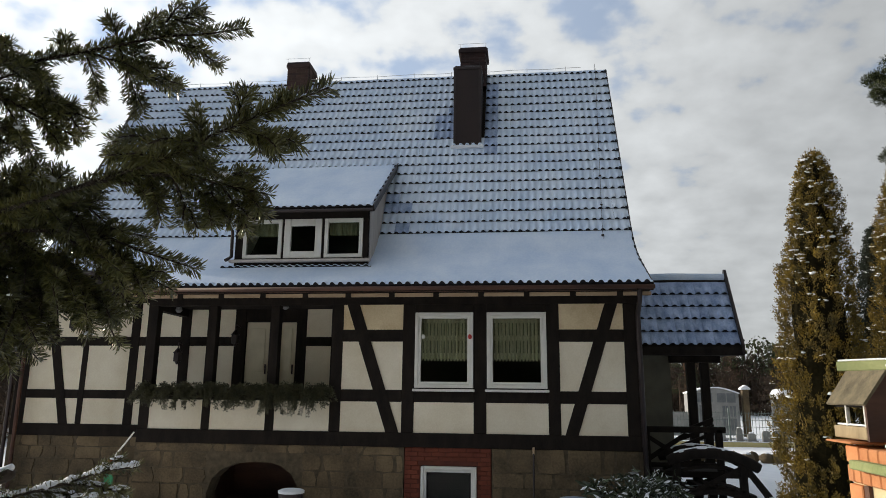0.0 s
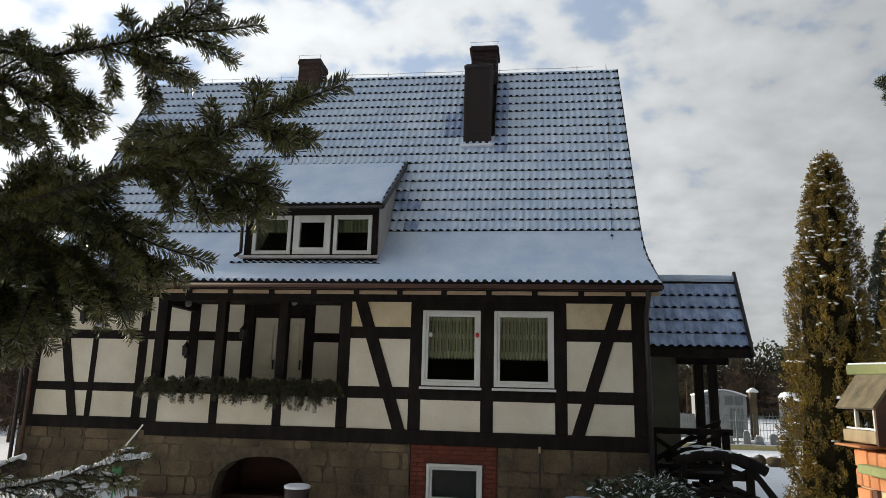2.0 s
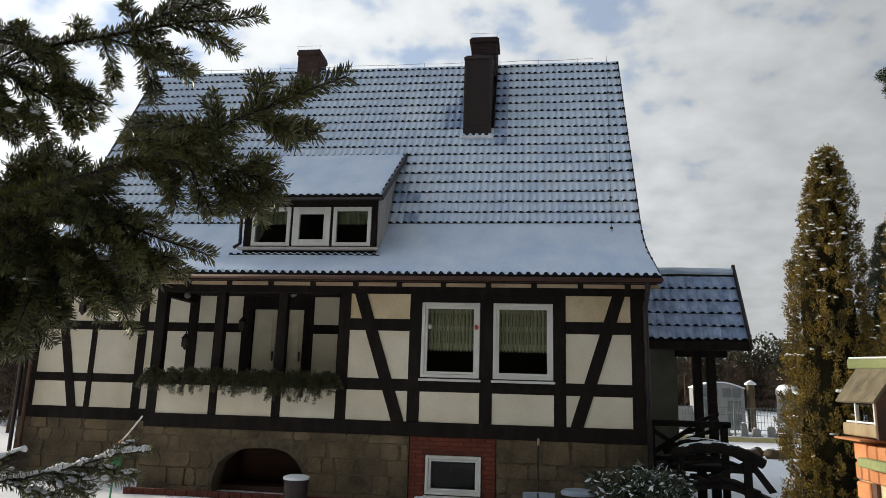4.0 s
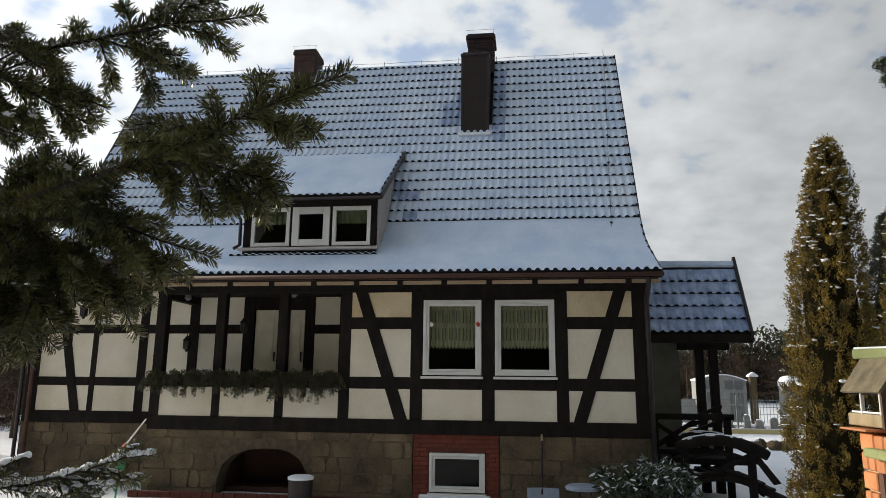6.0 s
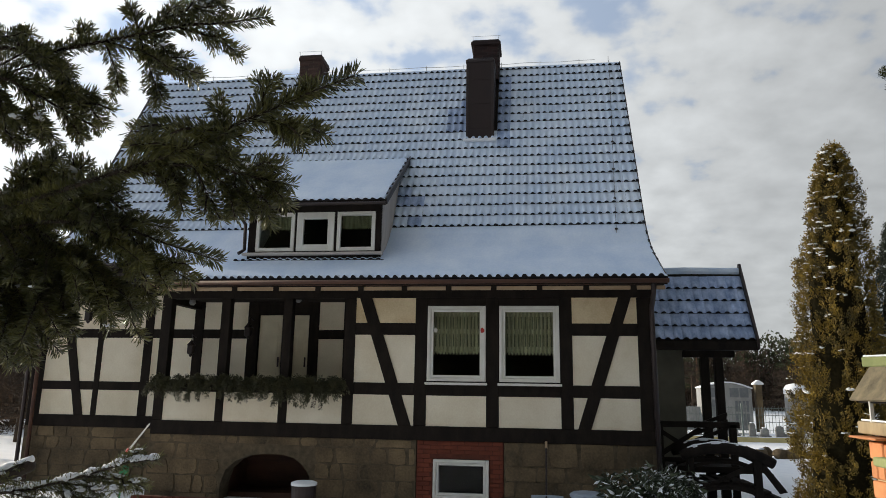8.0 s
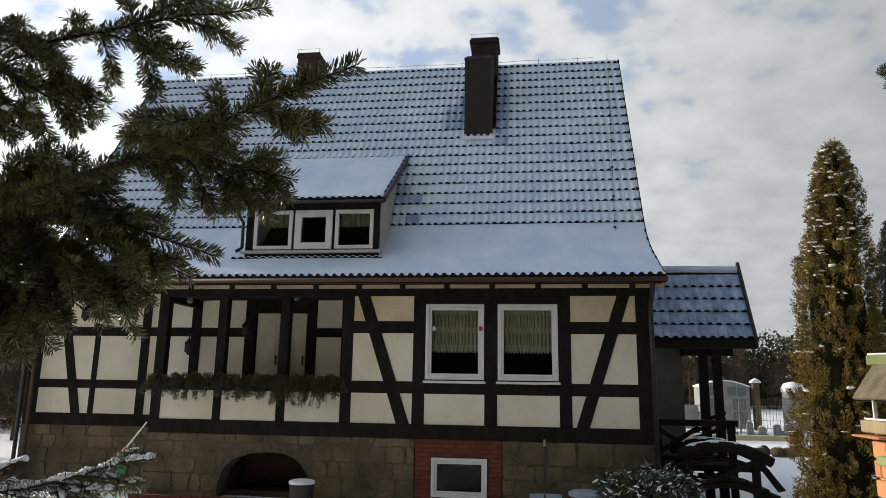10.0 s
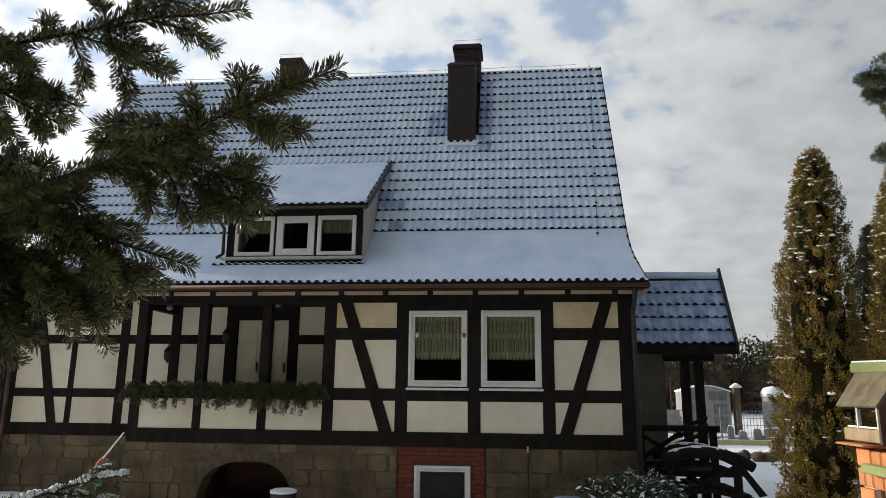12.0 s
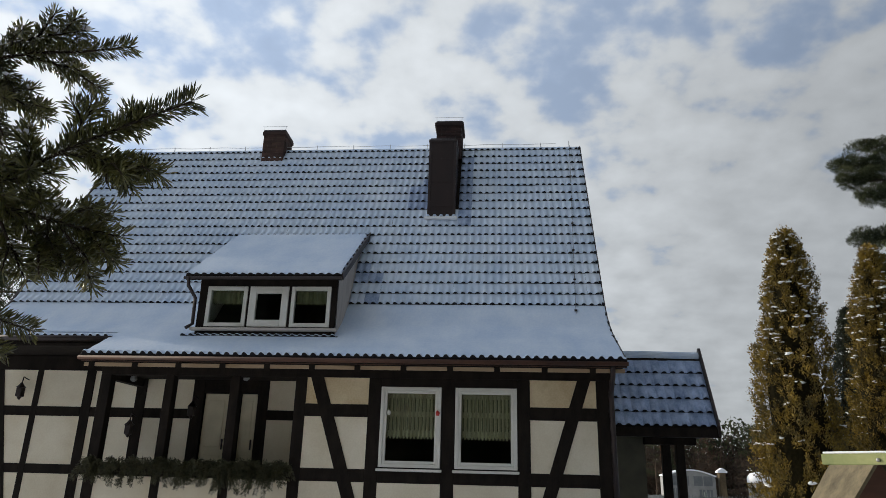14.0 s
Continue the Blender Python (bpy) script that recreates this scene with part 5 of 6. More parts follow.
part("roof_snow", bm, SNOW, gh, "snow on the arched roof")
pil = thing("gate_pillar", "stone gate pillar with a snowy pointed cap", "pillar")
boxpart("pillar_shaft", (10.58, 10.90, 26.4, 26.75, 0.2, 2.66), STONE, pil, 0.02)
bm = prism_xz(bmesh.new(), [(10.50, 2.66), (10.98, 2.66), (10.98, 2.74), (10.74, 2.90), (10.50, 2.74)], 26.34, 26.82)
part("pillar_cap", bm, SNOW, pil)
# upright stone slabs and dark evergreens standing in the snow beyond the fence
rs = np.random.RandomState(8)
for i in range(14):
    g = thing("standing_stone", "small upright grey stone capped with snow", "stone", group="standing stones beyond the fence")
    x, y, w_, h_ = 7.0 + i * 0.40 + rs.uniform(-.1, .1), 23.5 + rs.uniform(-.8, 1.0), rs.uniform(0.10, 0.20), rs.uniform(0.35, 0.85)
    bm = prism_xz(bmesh.new(), [(x - w_, 0.05), (x - w_, h_ * 0.85), (x - w_ * 0.6, h_ * 0.97), (x, h_), (x + w_ * 0.6, h_ * 0.97), (x + w_, h_ * 0.85), (x + w_, 0.05)], y, y + 0.14)
    part("block", bm, (PVC, FARPANE, FARWHITE)[i % 3], g)
    boxpart("snow_cap", (x - w_ * 0.6, x + w_ * 0.6, y - 0.01, y + 0.15, h_ * 0.99, h_ * 0.99 + 0.05), SNOW, g, 0.02)
    boxpart("foot_stone", (x - w_ - 0.08, x + w_ + 0.08, y - 0.08, y + 0.25, 0.0, 0.16), PVC, g, 0.01)
tank = thing("storage_tank", "pale upright tank with a cap of snow", "tank")
bm = bmesh.new(); tube(bm, [(12.42, 26, 0.2), (12.42, 26, 2.25)], 0.55, 20); part("tank_body", bm, FARWHITE, tank)
bm = bmesh.new(); tube(bm, [(12.42, 26, 2.2), (12.42, 26, 2.45), (12.42, 26, 2.66), (12.42, 26, 2.74)], [0.58, 0.58, 0.42, 0.1], 20); part("snow_cap", bm, SNOW, tank, "domed snow cap", True)
low_wall = thing("far_wall", "low white rendered wall beyond the fence", "wall")
boxpart("wall_body", (5.0, 8.1, 27.0, 27.2, 0.2, 1.45), FARWHITE, low_wall, 0.02)
for i in range(16):
    r_ = thing("edging_stone", "dark garden boulder with a cap of snow", "stone", group="edging stones")
    x, y = 4.6 + i * 0.33, 12.2 + 0.35 * math.sin(i * 2.3)
    zg = ground_z(x, y)
    bm = bmesh.new(); blob(bm, (x, y, zg + 0.13), 0.24, 0.22, 0.20, i, 2, 0.5); part("boulder", bm, STONE, r_, "", True)
    bm = bmesh.new(); blob(bm, (x, y, zg + 0.31), 0.12, 0.12, 0.045, i + 20, 1, 0.6); part("snow_cap", bm, SNOW, r_, "", True)

# ---- trees in the distance ----
def far_tree(x, y, h, seed, kind="pine", spread=1.0, leaf=0.016, many=2):
    t = thing("pine_tree" if kind == "pine" else "bare_tree", "tall pine with a ragged dark green crown" if kind == "pine" else "bare brown winter tree", "tree", group="trees behind the garden")
    rs = np.random.RandomState(seed)
    z0 = ground_z(x, y)
    bm = bmesh.new()
    lean = rs.uniform(-.03, .03) * h
    tube(bm, [(x, y, z0 - 0.1), (x + lean * 0.4, y, z0 + h * 0.5), (x + lean, y, z0 + h * 0.97)], [0.018 * h, 0.013 * h, 0.02], 7)
    c, o = [], []
    n = 30 if kind == "pine" else 46
    for k in range(n):
        u = rs.uniform(0.32, 0.98) if kind == "pine" else rs.uniform(0.15, 0.95)
        a = rs.rand() * math.tau
        r = spread * h * 0.20 * (1.15 - u) ** 0.6 * rs.uniform(0.55, 1.2)
        st = Vector((x + lean * u, y, z0 + h * u))
        en = st + Vector((r * math.cos(a), r * math.sin(a), h * rs.uniform(-0.01, 0.07)))
        tube(bm, [st, (st + en) / 2 + Vector((0, 0, 0.01 * h)), en], [0.006 * h, 0.004 * h, 0.002 * h], 4)
        m = 90 * many if kind == "pine" else 45
        for w in range(4):
            q = st.lerp(en, 0.45 + 0.18 * w)
            s = h * 0.028
            c.append(np.array(q) + rs.randn(m // 2, 3) * [s, s, s * 0.55]); o.append(rs.randn(m // 2, 3) + [0, 0, 0.5])
    part("trunk", bm, PINEBARK if kind == "pine" else BROWNWOODS, t)
    c, o = np.concatenate(c), np.concatenate(o)
    from_arrays("crown", [leaf_cloud((c, o), h * (leaf if kind == "pine" else 0.035), seed, 0.5 if kind == "pine" else 0.10)], PINE if kind == "pine" else BROWNWOODS, t)

rnd = random.Random(99)
for i in range(13):
    far_tree(13 + i * 2.6 + rnd.uniform(-.8, .8), 52 + rnd.uniform(-4, 5), rnd.uniform(5.2, 7.6), 100 + i, "bare" if i % 3 == 1 else "pine", 1.5, 0.009, 6)
for i in range(11):
    far_tree(12 + i * 2.9 + rnd.uniform(-.8, .8), 44 + rnd.uniform(-3, 3), rnd.uniform(3.0, 5.0), 140 + i, "bare", 1.8)
for i, (x, y, h) in enumerate(((-22.5, 19, 11.4), (-25, 23, 12.6), (-20.2, 17.5, 10.2), (-28, 21, 12.6), (-18.6, 14, 9.5), (-31, 24, 16.0), (-24, 14, 9.0), (-27, 16, 8.0), (-22, 12, 5.5), (-19, 10, 4.2))):
    far_tree(x, y, h * 0.93, 170 + i, "pine" if i < 8 else "bare", 1.2, 0.009, 4)
for i, (x, y, h) in enumerate(((-14.6, 2.2, 2.4), (-15.6, 4.5, 3.0), (-13.9, 5.5, 2.8), (-16.5, 1.0, 2.0), (-17.5, 6.0, 3.6))):
    far_tree(x, y, h, 200 + i, "bare", 1.8)
def limbed_pine(x, y, h, limbs, seed):
    """A tall pine whose needles stand in rounded pads at the ends of long limbs."""
    t = thing("pine_tree", "tall pine with layered pads of needles, snow between them", "tree", group="trees behind the garden")
    rs = np.random.RandomState(seed)
    z0 = ground_z(x, y)
    bm = bmesh.new()
    tube(bm, [(x, y, z0 - 0.1), (x + 0.1, y, z0 + h * 0.5), (x - 0.1, y, z0 + h)], [0.22, 0.16, 0.04], 9)
    part("trunk", bm, PINEBARK, t)
    c, o, sn = [], [], []
    for ln, z, az, pads in limbs:
        d = Vector((math.cos(az), math.sin(az), 0.10))
        st = Vector((x, y, z - 0.8))
        bm = bmesh.new()
        tube(bm, [st, st + d * ln * 0.5 + Vector((0, 0, 0.12)), st + d * ln], [0.06, 0.04, 0.015], 6)
        side = Vector((-d.y, d.x, 0))
        for k in range(pads):
            u = 0.35 + 0.65 * (k + rs.rand() * 0.5) / pads
            q = st + d * ln * u + side * rs.uniform(-0.5, 0.5) * (1.2 - u) + Vector((0, 0, rs.uniform(-0.12, 0.30)))
            tube(bm, [st + d * ln * u * 0.85, q], [0.015, 0.006], 4)
            sz = rs.uniform(0.18, 0.34)
            m = 760
            p = rs.randn(m, 3); p /= np.linalg.norm(p, axis=1, keepdims=True)
            r_ = sz * (0.55 + 0.55 * rs.rand(m))
            off = p * r_[:, None] * [1.2, 1.2, 0.85]
            c.append(np.array(q) + off); o.append(p + [0, 0, 0.6])
        part("limb", bm, BARK, t)
    from_arrays("crown", [leaf_cloud((np.concatenate(c), np.concatenate(o)), 0.105, seed, 0.16)], PINE, t, "dark green needle pads")
limbed_pine(14.9, 12.0, 16.0, [(2.3, 15.2, 2.6, 8), (3.1, 14.2, 2.95, 13), (3.3, 13.4, math.pi, 14), (3.1, 12.5, 3.35, 12), (3.0, 11.2, 3.1, 13),
                               (2.4, 10.4, 3.5, 9), (3.3, 8.9, 3.2, 7), (2.5, 13.8, 0.3, 6), (2.5, 12.0, -0.8, 6), (2.2, 11.2, 1.2, 6)], 190)
far_tree(9.6, 6.0, 8.2, 191, "pine", 1.2, 0.014, 5)

# woods; those behind and beside the camera are unseen, added to block low sky
def woods(name, x0, x1, y0, y1, h, n, seed, size=1.5, mat=PINE, ratio=0.6):
    rs = np.random.RandomState(seed)
    c = np.stack([x0 + (x1 - x0) * rs.rand(n), y0 + (y1 - y0) * rs.rand(n), h * rs.rand(n) ** 0.8], 1)
    c[:, 2] *= 0.75 + 0.25 * np.sin(c[:, 0] * 1.1 + c[:, 1] * 0.9)
    q, f = leaf_cloud((c, rs.randn(n, 3) + [0, 0, 1.2 if ratio < 0.5 else 0]), size, seed, ratio)
    me = bpy.data.meshes.new(name)
    me.from_pydata(q.tolist(), [], f.tolist())
    me.materials.append(mat)
    return tagged(new(name, me), "dense winter woods: far ones in sight, near ones unseen and added to block sky", "woods", kind="stuff")
woods("conifer_woods", -40, 40, -31, -22, 19, 13000, 61)
woods("conifer_woods", 20, 30, -24, 8, 13, 4000, 62)
woods("far_woods", 6, 70, 56, 64, 8.2, 60000, 63, 0.40)
woods("far_scrub", 6, 60, 50, 55, 6.0, 16000, 64, 1.0, BROWNWOODS, 0.10)
woods("far_woods", -60, -24, 28, 36, 8.0, 16000, 65, 0.5)
woods("far_scrub", -40, -16, 16, 20, 4.0, 5000, 66, 0.9, BROWNWOODS, 0.2)

# ---- the spruce beside the camera ----
spruce = thing("spruce_tree", "spruce with snow-dusted boughs reaching into the garden", "spruce")
bm = bmesh.new()
tx, ty = -4.15, -11.6
tube(bm, [(tx, ty, 0.3), (tx, ty, 2.5), (tx - 0.05, ty, 6.5)], [0.17, 0.14, 0.05], 10)
part("trunk", bm, BARK, spruce)
# the rest of its crown, boughs all round the trunk
rs = np.random.RandomState(77)
for k in range(90):
    a, z = rs.rand() * math.tau, rs.uniform(1.3, 6.4)
    reach = (1.75 - 0.22 * z) * rs.uniform(0.7, 1.0) + 0.1
    tip = Vector((tx + reach * math.cos(a), ty + reach * math.sin(a), z - 0.10 * reach))
    if -(tip.x + 1.0) < (tip.y + 12.3) * 1.12 + 0.35 and tip.y > -12.8 or tip.x > -2.3 or (tip.y > ty - 0.1 and 1.9 < z < 4.8):
        continue
    root = Vector((tx, ty, z + 0.05))
    mid = root.lerp(tip, 0.55) + Vector((0, 0, 0.05))
    bm = bmesh.new(); tube(bm, [root, mid, tip], [0.016, 0.009, 0.003], 5)
    lines = [[mid, tip]]
    for w in range(7):
        p = root.lerp(tip, 0.30 + 0.09 * w)
        d = (tip - root).normalized()
        sd = Vector((-d.y, d.x, -0.25)) * (1 if w % 2 else -1)
        e = p + (d * 0.7 + sd * 0.7) * 0.34 * reach * (1.1 - 0.08 * w)
        tube(bm, [p, p.lerp(e, 0.5), e], [0.005, 0.004, 0.002], 4)
        lines.append([p, e])
    b = part("bough", bm, BARK, spruce, "brown woody bough")
    from_arrays("needle_cover", [needles(l_, 420, 0.032, 0.0026, 0.25, 3000 + k * 10 + i, 0.75) for i, l_ in enumerate(lines)], NEEDLE, b)
seedbox = [0]
def bough(kind, stem, twigs):
    """A bough with its twigs; needles stand round every twig, snow lies on the stem."""
    rs = np.random.RandomState(500 + seedbox[0] * 7); seedbox[0] += 1
    stem = [Vector(p) for p in stem]
    bm = bmesh.new()
    start = [] if kind == "drooping" else [Vector((tx, ty, stem[0].z - 0.15))]
    n = len(stem)
    tube(bm, start + stem, ([0.02] if start else []) + [0.0065 - 0.0048 * k / (n - 1) for k in range(n)], 7)
    lines = [(stem, 1.0)]
    for a, b in twigs:
        a, b = Vector(a), Vector(b)
        sag = (a - b).length * 0.06
        mid = (a + b) / 2 + Vector((0, 0, sag))
        # every twig starts on its stem
        near = min((stem[i].lerp(stem[i + 1], k / 6) for i in range(n - 1) for k in range(7)), key=lambda p: (p - a).length)
        lines.append(([near, near.lerp(mid, 0.5), mid, b], 1.0))
        main = (b - a)
        ln = main.length
        cnt = max(3, int(ln / 0.038))
        for k in range(cnt):
            u = 0.22 + 0.62 * (k + rs.rand() * 0.6) / cnt
            side = main.cross(Vector((0.25 * rs.randn(), 0.3 * rs.randn(), 1))).normalized() * (1 if k % 2 else -1)
            p = a.lerp(b, u) + Vector((0, 0, sag * 4 * u * (1 - u)))
            e = p + (main.normalized() * 0.72 + side * 0.62 + Vector((0, 0, rs.uniform(-0.45, 0.05)))) * ln * rs.uniform(0.30, 0.55) * (1.15 - u * 0.5)
            lines.append(([p, p.lerp(e, 0.5) + Vector((0, 0, 0.004)), e], 0.85))
    for pts, _ in lines[1:]:
        tube(bm, pts, [0.0035 - 0.0022 * k / (len(pts) - 1) for k in range(len(pts))], 5)
    b = part("bough", bm, BARK, spruce, "brown woody bough", True)
    chunks = [needles(pts, 1100 if kind == "snowy" else 2300 if i == 0 else 1800, 0.0295 * s, 0.0014, 0.3, 900 + seedbox[0] * 100 + i, 0.55) for i, (pts, s) in enumerate(lines)]
    from_arrays("needle_cover", chunks, NEEDLE, b, "dense dark green spruce needles")
    sb = bmesh.new()
    if kind == "snowy":
        for pts, s in lines[:5]:
            pts = [Vector(p) for p in pts]
            fine = [pts[i].lerp(pts[i + 1], k / 18) + Vector((0, 0.004 * math.sin(k * 2.1 + i), 0.0025 * math.sin(k * 3.7))) for i in range(len(pts) - 1) for k in range(18)] + [pts[-1]]
            tube(sb, [p + Vector((0, 0, 0.010)) for p in fine], [max(0.0015, 0.0068 + 0.009 * noise.noise(p * 34)) for p in fine], 8)
    for pts, s in (lines[5:] if kind == "snowy" else lines[1::3]):
        pts = [Vector(p) for p in pts]
        if kind != "snowy" and rs.rand() < 0.45:
            continue
        for p, q in zip(pts, pts[1:]):
            ln = (q - p).length
            for k in range(max(1, int(ln / (0.016 if kind == "snowy" else 0.03)))):
                if kind == "snowy" or rs.rand() < 0.45:
                    c = p.lerp(q, rs.rand())
                    r = rs.uniform(0.004, 0.009) if kind == "snowy" else rs.uniform(0.004, 0.009)
                    blob(sb, (c.x, c.y, c.z + (0.009 if kind == "snowy" else 0.008)), r * 1.7, r * 1.5, r * 0.6, rs.randint(99), 1, 0.8)
    if sb.verts:
        part("bough_snow", sb, SNOW, b, "snow dusting the bough", True)["kind"] = "stuff"
    else:
        sb.free()
bough('upper', [(-3.049, -11.061, 3.046), (-2.562, -11.079, 2.953), (-2.211, -11.034, 2.937), (-2.016, -11.039, 2.962), (-1.872, -11.040, 2.983), (-1.772, -11.037, 2.984), (-1.678, -11.027, 3.000)],
      [((-2.015, -11.043, 2.971), (-1.782, -11.027, 3.042)),
       ((-1.888, -11.036, 2.982), (-1.758, -10.977, 2.935)),
       ((-2.076, -11.037, 2.955), (-1.871, -10.965, 2.872)),
       ((-2.170, -11.010, 2.952), (-2.140, -11.039, 2.995)),
       ((-2.263, -11.046, 2.931), (-2.092, -10.989, 2.758)),
       ((-2.065, -11.025, 2.923), (-2.070, -10.976, 2.849)),
       ((-1.993, -10.995, 2.912), (-1.977, -10.941, 2.822)),
       ((-1.960, -11.038, 2.978), (-1.926, -11.008, 2.917)),
       ((-1.991, -11.037, 2.987), (-2.010, -11.071, 3.021))])
bough('hanging', [(-2.991, -11.079, 2.907), (-2.478, -11.105, 2.882), (-2.267, -11.097, 2.832), (-2.162, -11.051, 2.776), (-2.092, -11.008, 2.740)],
      [((-2.296, -11.098, 2.840), (-2.154, -11.059, 2.808)),
       ((-2.251, -11.079, 2.825), (-2.187, -11.031, 2.685)),
       ((-2.339, -11.105, 2.861), (-2.283, -11.056, 2.714)),
       ((-2.290, -11.081, 2.899), (-2.132, -11.068, 2.861)),
       ((-2.421, -11.078, 2.938), (-2.244, -11.075, 2.959)),
       ((-2.220, -11.074, 2.783), (-2.099, -11.023, 2.822)),
       ((-2.357, -11.090, 2.797), (-2.217, -11.048, 2.730)),
       ((-2.302, -11.109, 2.929), (-2.177, -11.052, 2.893)),
       ((-2.172, -11.057, 2.774), (-2.120, -11.016, 2.709)),
       ((-2.314, -11.094, 2.736), (-2.245, -11.051, 2.680))])
bough('middle', [(-2.952, -11.028, 2.475), (-2.297, -11.131, 2.487), (-2.013, -11.208, 2.523), (-1.874, -11.242, 2.547), (-1.766, -11.256, 2.572), (-1.671, -11.264, 2.606), (-1.568, -11.295, 2.631), (-1.464, -11.314, 2.663), (-1.369, -11.329, 2.688)],
      [((-1.592, -11.291, 2.625), (-1.443, -11.249, 2.609)),
       ((-1.563, -11.293, 2.631), (-1.535, -11.311, 2.698)),
       ((-1.633, -11.273, 2.619), (-1.647, -11.300, 2.663)),
       ((-1.639, -11.273, 2.611), (-1.802, -11.315, 2.601)),
       ((-1.767, -11.254, 2.567), (-1.598, -11.273, 2.603)),
       ((-1.719, -11.258, 2.585), (-1.809, -11.285, 2.578)),
       ((-1.511, -11.301, 2.648), (-1.446, -11.305, 2.683)),
       ((-1.539, -11.284, 2.634), (-1.484, -11.244, 2.590))])
bough('drooping', [(-1.874, -11.242, 2.547), (-1.777, -11.235, 2.562), (-1.689, -11.222, 2.564), (-1.613, -11.202, 2.546), (-1.529, -11.184, 2.530)],
      [((-1.623, -11.207, 2.549), (-1.574, -11.172, 2.463)),
       ((-1.722, -11.224, 2.552), (-1.670, -11.192, 2.460)),
       ((-1.768, -11.229, 2.561), (-1.740, -11.209, 2.472)),
       ((-1.703, -11.214, 2.555), (-1.606, -11.178, 2.478)),
       ((-1.805, -11.228, 2.565), (-1.635, -11.213, 2.583)),
       ((-1.656, -11.213, 2.554), (-1.547, -11.192, 2.567)),
       ((-1.833, -11.241, 2.550), (-1.734, -11.219, 2.519)),
       ((-1.603, -11.197, 2.545), (-1.537, -11.176, 2.491)),
       ((-1.647, -11.206, 2.544), (-1.636, -11.191, 2.472))])
bough('lower', [(-2.873, -11.072, 2.381), (-2.332, -11.086, 2.453), (-2.120, -11.111, 2.483), (-1.955, -11.115, 2.479), (-1.834, -11.112, 2.433), (-1.721, -11.079, 2.398)],
      [((-2.149, -11.107, 2.478), (-2.047, -11.130, 2.602)),
       ((-2.090, -11.115, 2.488), (-1.943, -11.114, 2.549)),
       ((-1.979, -11.119, 2.478), (-1.833, -11.096, 2.468)),
       ((-2.064, -11.127, 2.465), (-1.779, -11.067, 2.354)),
       ((-2.137, -11.118, 2.456), (-1.877, -11.090, 2.287)),
       ((-2.219, -11.118, 2.444), (-2.032, -11.129, 2.233)),
       ((-2.138, -11.113, 2.431), (-1.934, -11.100, 2.271)),
       ((-2.283, -11.106, 2.435), (-2.100, -11.115, 2.174)),
       ((-2.267, -11.100, 2.475), (-2.151, -11.122, 2.571)),
       ((-1.926, -11.117, 2.465), (-1.824, -11.090, 2.345)),
       ((-2.248, -11.098, 2.528), (-2.096, -11.126, 2.595)),
       ((-2.291, -11.105, 2.396), (-2.148, -11.131, 2.232)),
       ((-2.026, -11.126, 2.471), (-1.903, -11.096, 2.382)),
       ((-2.173, -11.106, 2.446), (-2.019, -11.095, 2.345))])
bough('underlying', [(-2.870, -11.054, 2.275), (-2.398, -11.066, 2.392), (-2.187, -11.076, 2.375), (-2.030, -11.078, 2.342), (-1.903, -11.059, 2.294)],
      [((-2.239, -11.082, 2.381), (-2.108, -11.090, 2.436)),
       ((-2.157, -11.077, 2.368), (-2.003, -11.071, 2.413)),
       ((-2.203, -11.090, 2.373), (-2.144, -11.093, 2.272)),
       ((-2.092, -11.088, 2.353), (-2.046, -11.079, 2.261)),
       ((-2.290, -11.087, 2.380), (-2.216, -11.086, 2.260)),
       ((-2.333, -11.078, 2.415), (-2.197, -11.087, 2.503)),
       ((-2.268, -11.083, 2.394), (-2.092, -11.100, 2.524)),
       ((-2.157, -11.078, 2.374), (-2.016, -11.086, 2.442)),
       ((-2.107, -11.086, 2.354), (-1.948, -11.069, 2.336)),
       ((-2.333, -11.071, 2.377), (-2.187, -11.057, 2.175))])
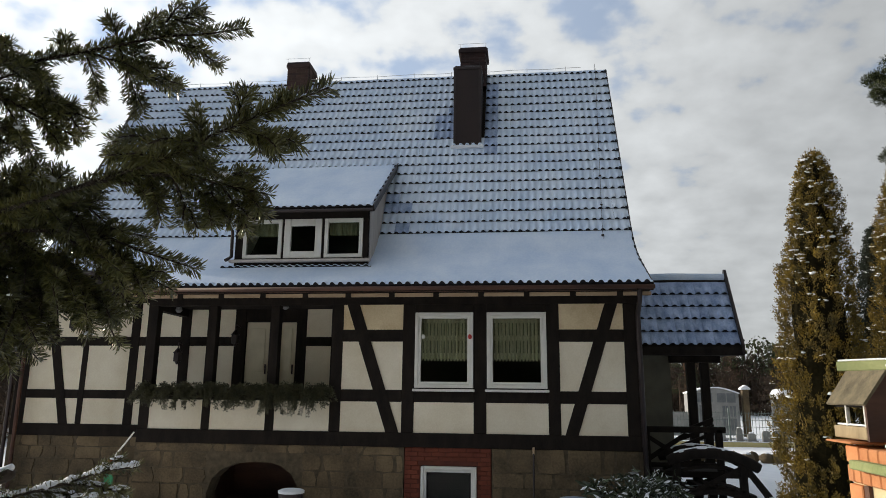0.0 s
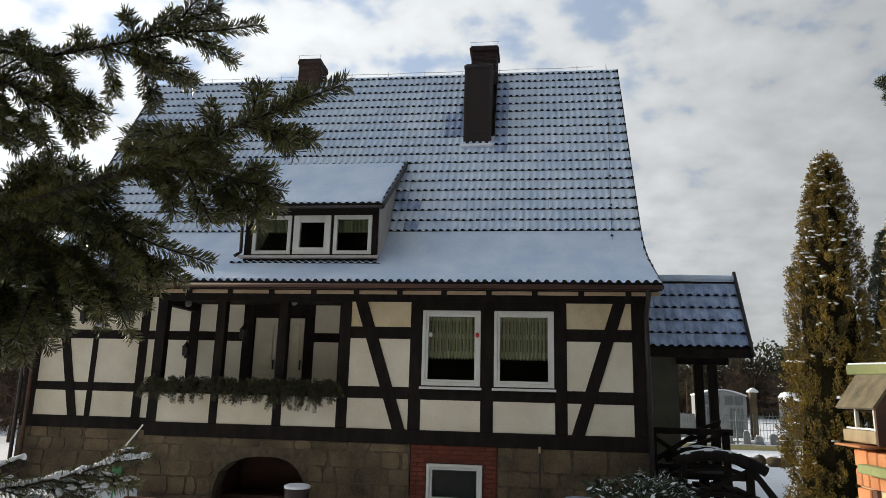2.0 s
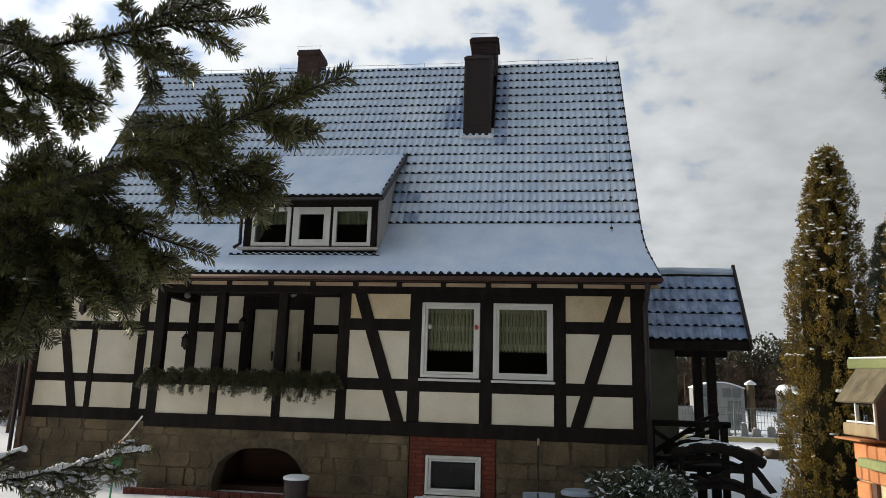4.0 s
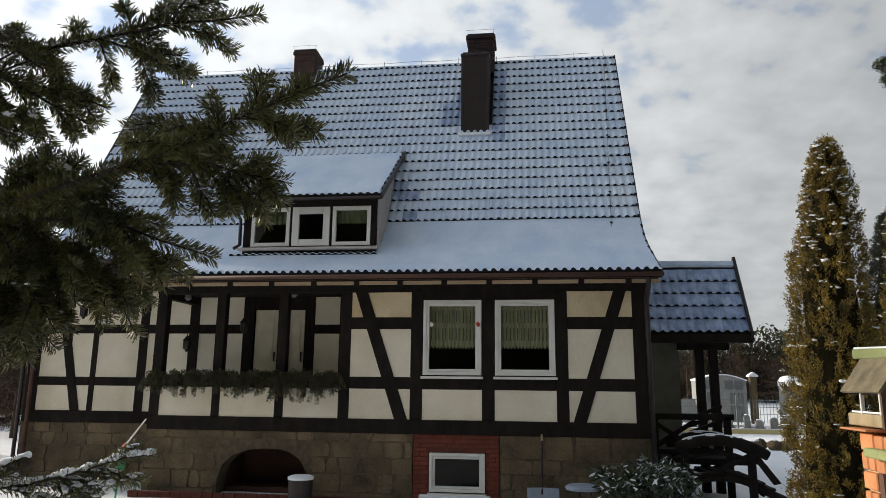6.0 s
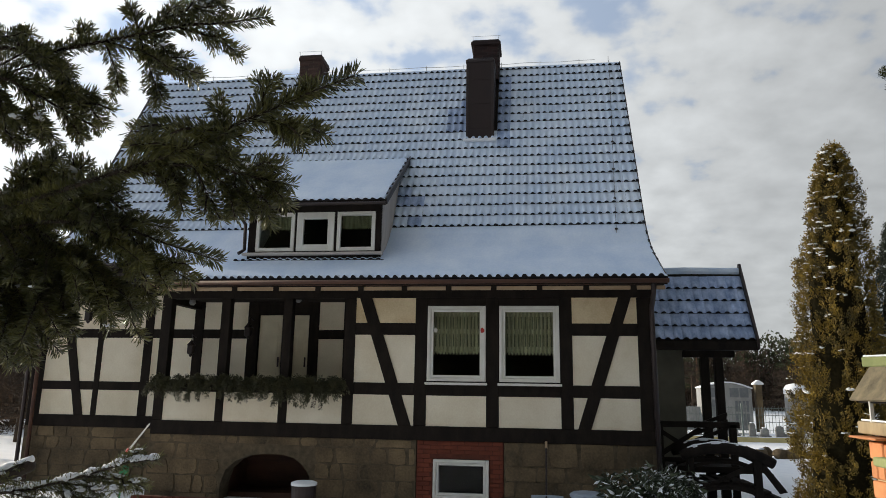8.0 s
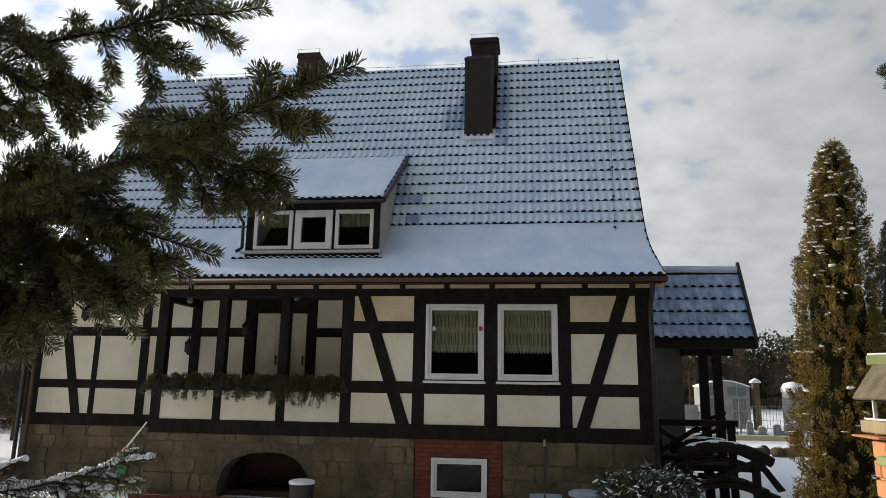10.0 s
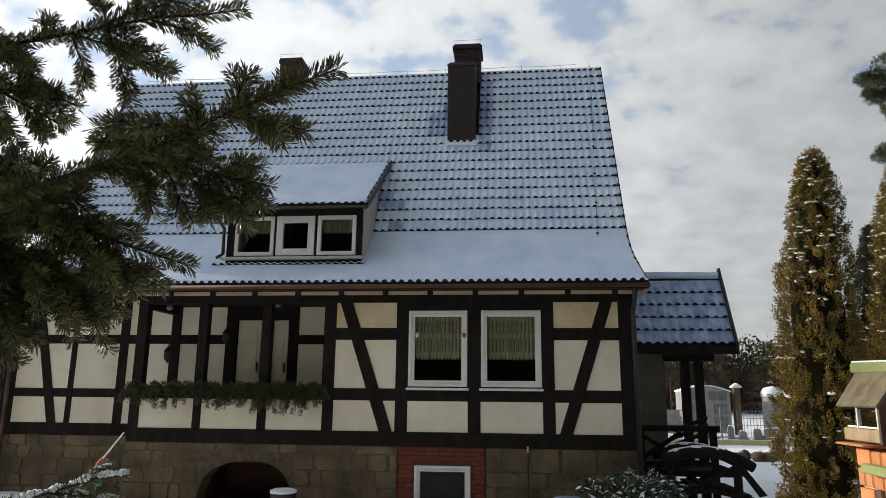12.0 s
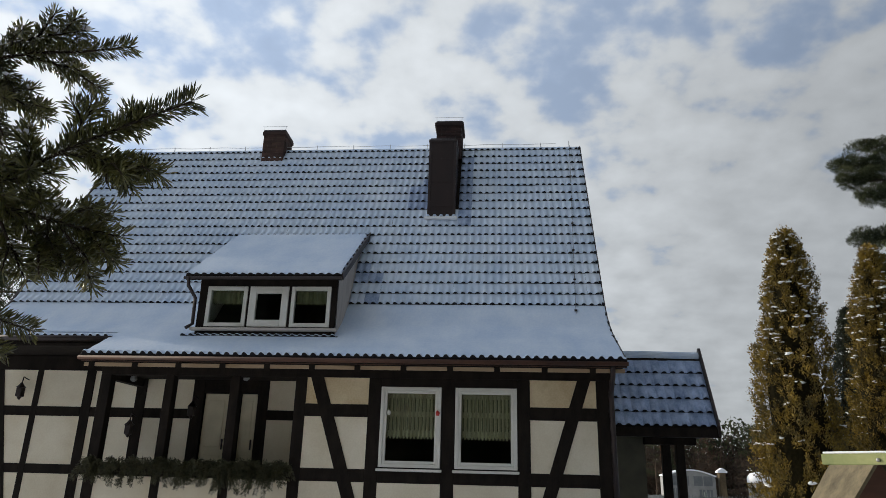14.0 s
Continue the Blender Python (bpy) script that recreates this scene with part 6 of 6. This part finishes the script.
bough('crest', [(-2.95, -11.05, 2.42), (-2.299, -11.12, 2.500), (-2.166, -11.12, 2.545), (-2.059, -11.12, 2.560), (-1.969, -11.11, 2.532), (-1.910, -11.09, 2.480)],
      [((-2.20, -11.12, 2.535), (-2.140, -11.15, 2.605)),
       ((-2.15, -11.12, 2.550), (-2.085, -11.14, 2.622)),
       ((-2.08, -11.12, 2.555), (-2.020, -11.13, 2.612)),
       ((-2.05, -11.12, 2.555), (-1.950, -11.10, 2.575)),
       ((-2.20, -11.13, 2.530), (-2.100, -11.18, 2.500)),
       ((-2.10, -11.13, 2.550), (-1.990, -11.17, 2.490)),
       ((-2.02, -11.12, 2.545), (-1.930, -11.15, 2.450))])
bough('snowy', [(-3.587, -10.386, 1.694), (-2.843, -10.396, 1.777), (-2.615, -10.396, 1.812), (-2.420, -10.435, 1.859), (-2.251, -10.476, 1.909), (-2.161, -10.469, 1.919)],
      [((-2.615, -10.396, 1.812), (-2.383, -10.363, 1.775)),
       ((-2.846, -10.396, 1.791), (-2.623, -10.394, 1.880)),
       ((-2.690, -10.395, 1.788), (-2.430, -10.400, 1.738)),
       ((-2.420, -10.435, 1.863), (-2.214, -10.428, 1.835)),
       ((-2.315, -10.459, 1.888), (-2.222, -10.456, 1.941)),
       ((-2.525, -10.415, 1.829), (-2.362, -10.403, 1.816))])
pads = bmesh.new()
for c, rx, ry, rz in (((-1.885, -11.09, 2.472), 0.034, 0.026, 0.008), ((-2.060, -11.14, 2.600), 0.022, 0.020, 0.006), ((-1.640, -11.20, 2.575), 0.035, 0.022, 0.006)):
    for k in range(5):
        blob(pads, (c[0] + 0.35 * rx * (k - 2), c[1] + 0.004 * (k % 2), c[2] - 0.004 * abs(k - 2)), rx * 0.42, ry * 0.8, rz, k, 2, 0.7)
part("bough_snow", pads, SNOW, spruce, "soft pads of snow on the sprays", True)["kind"] = "stuff"
bm = bmesh.new()
tube(bm, [(tx, ty, 1.55), (-2.95, -10.44, 1.76), (-2.704, -10.42, 1.846), (-2.602, -10.42, 1.886), (-2.596, -10.42, 1.889)], [0.05, 0.026, 0.021, 0.019, 0.012], 9)
stub = part("dead_stub", bm, BARK, spruce, "dead broken branch stub", True)
sb = bmesh.new()
tube(sb, [Vector((-2.95, -10.44, 1.786)).lerp(Vector((-2.60, -10.42, 1.906)), k / 20) for k in range(21)], [max(0.003, 0.011 + 0.008 * noise.noise(Vector((k * 0.9, 3, 1)))) for k in range(21)], 8)
part("bough_snow", sb, SNOW, stub, "snow along the stub", True)["kind"] = "stuff"
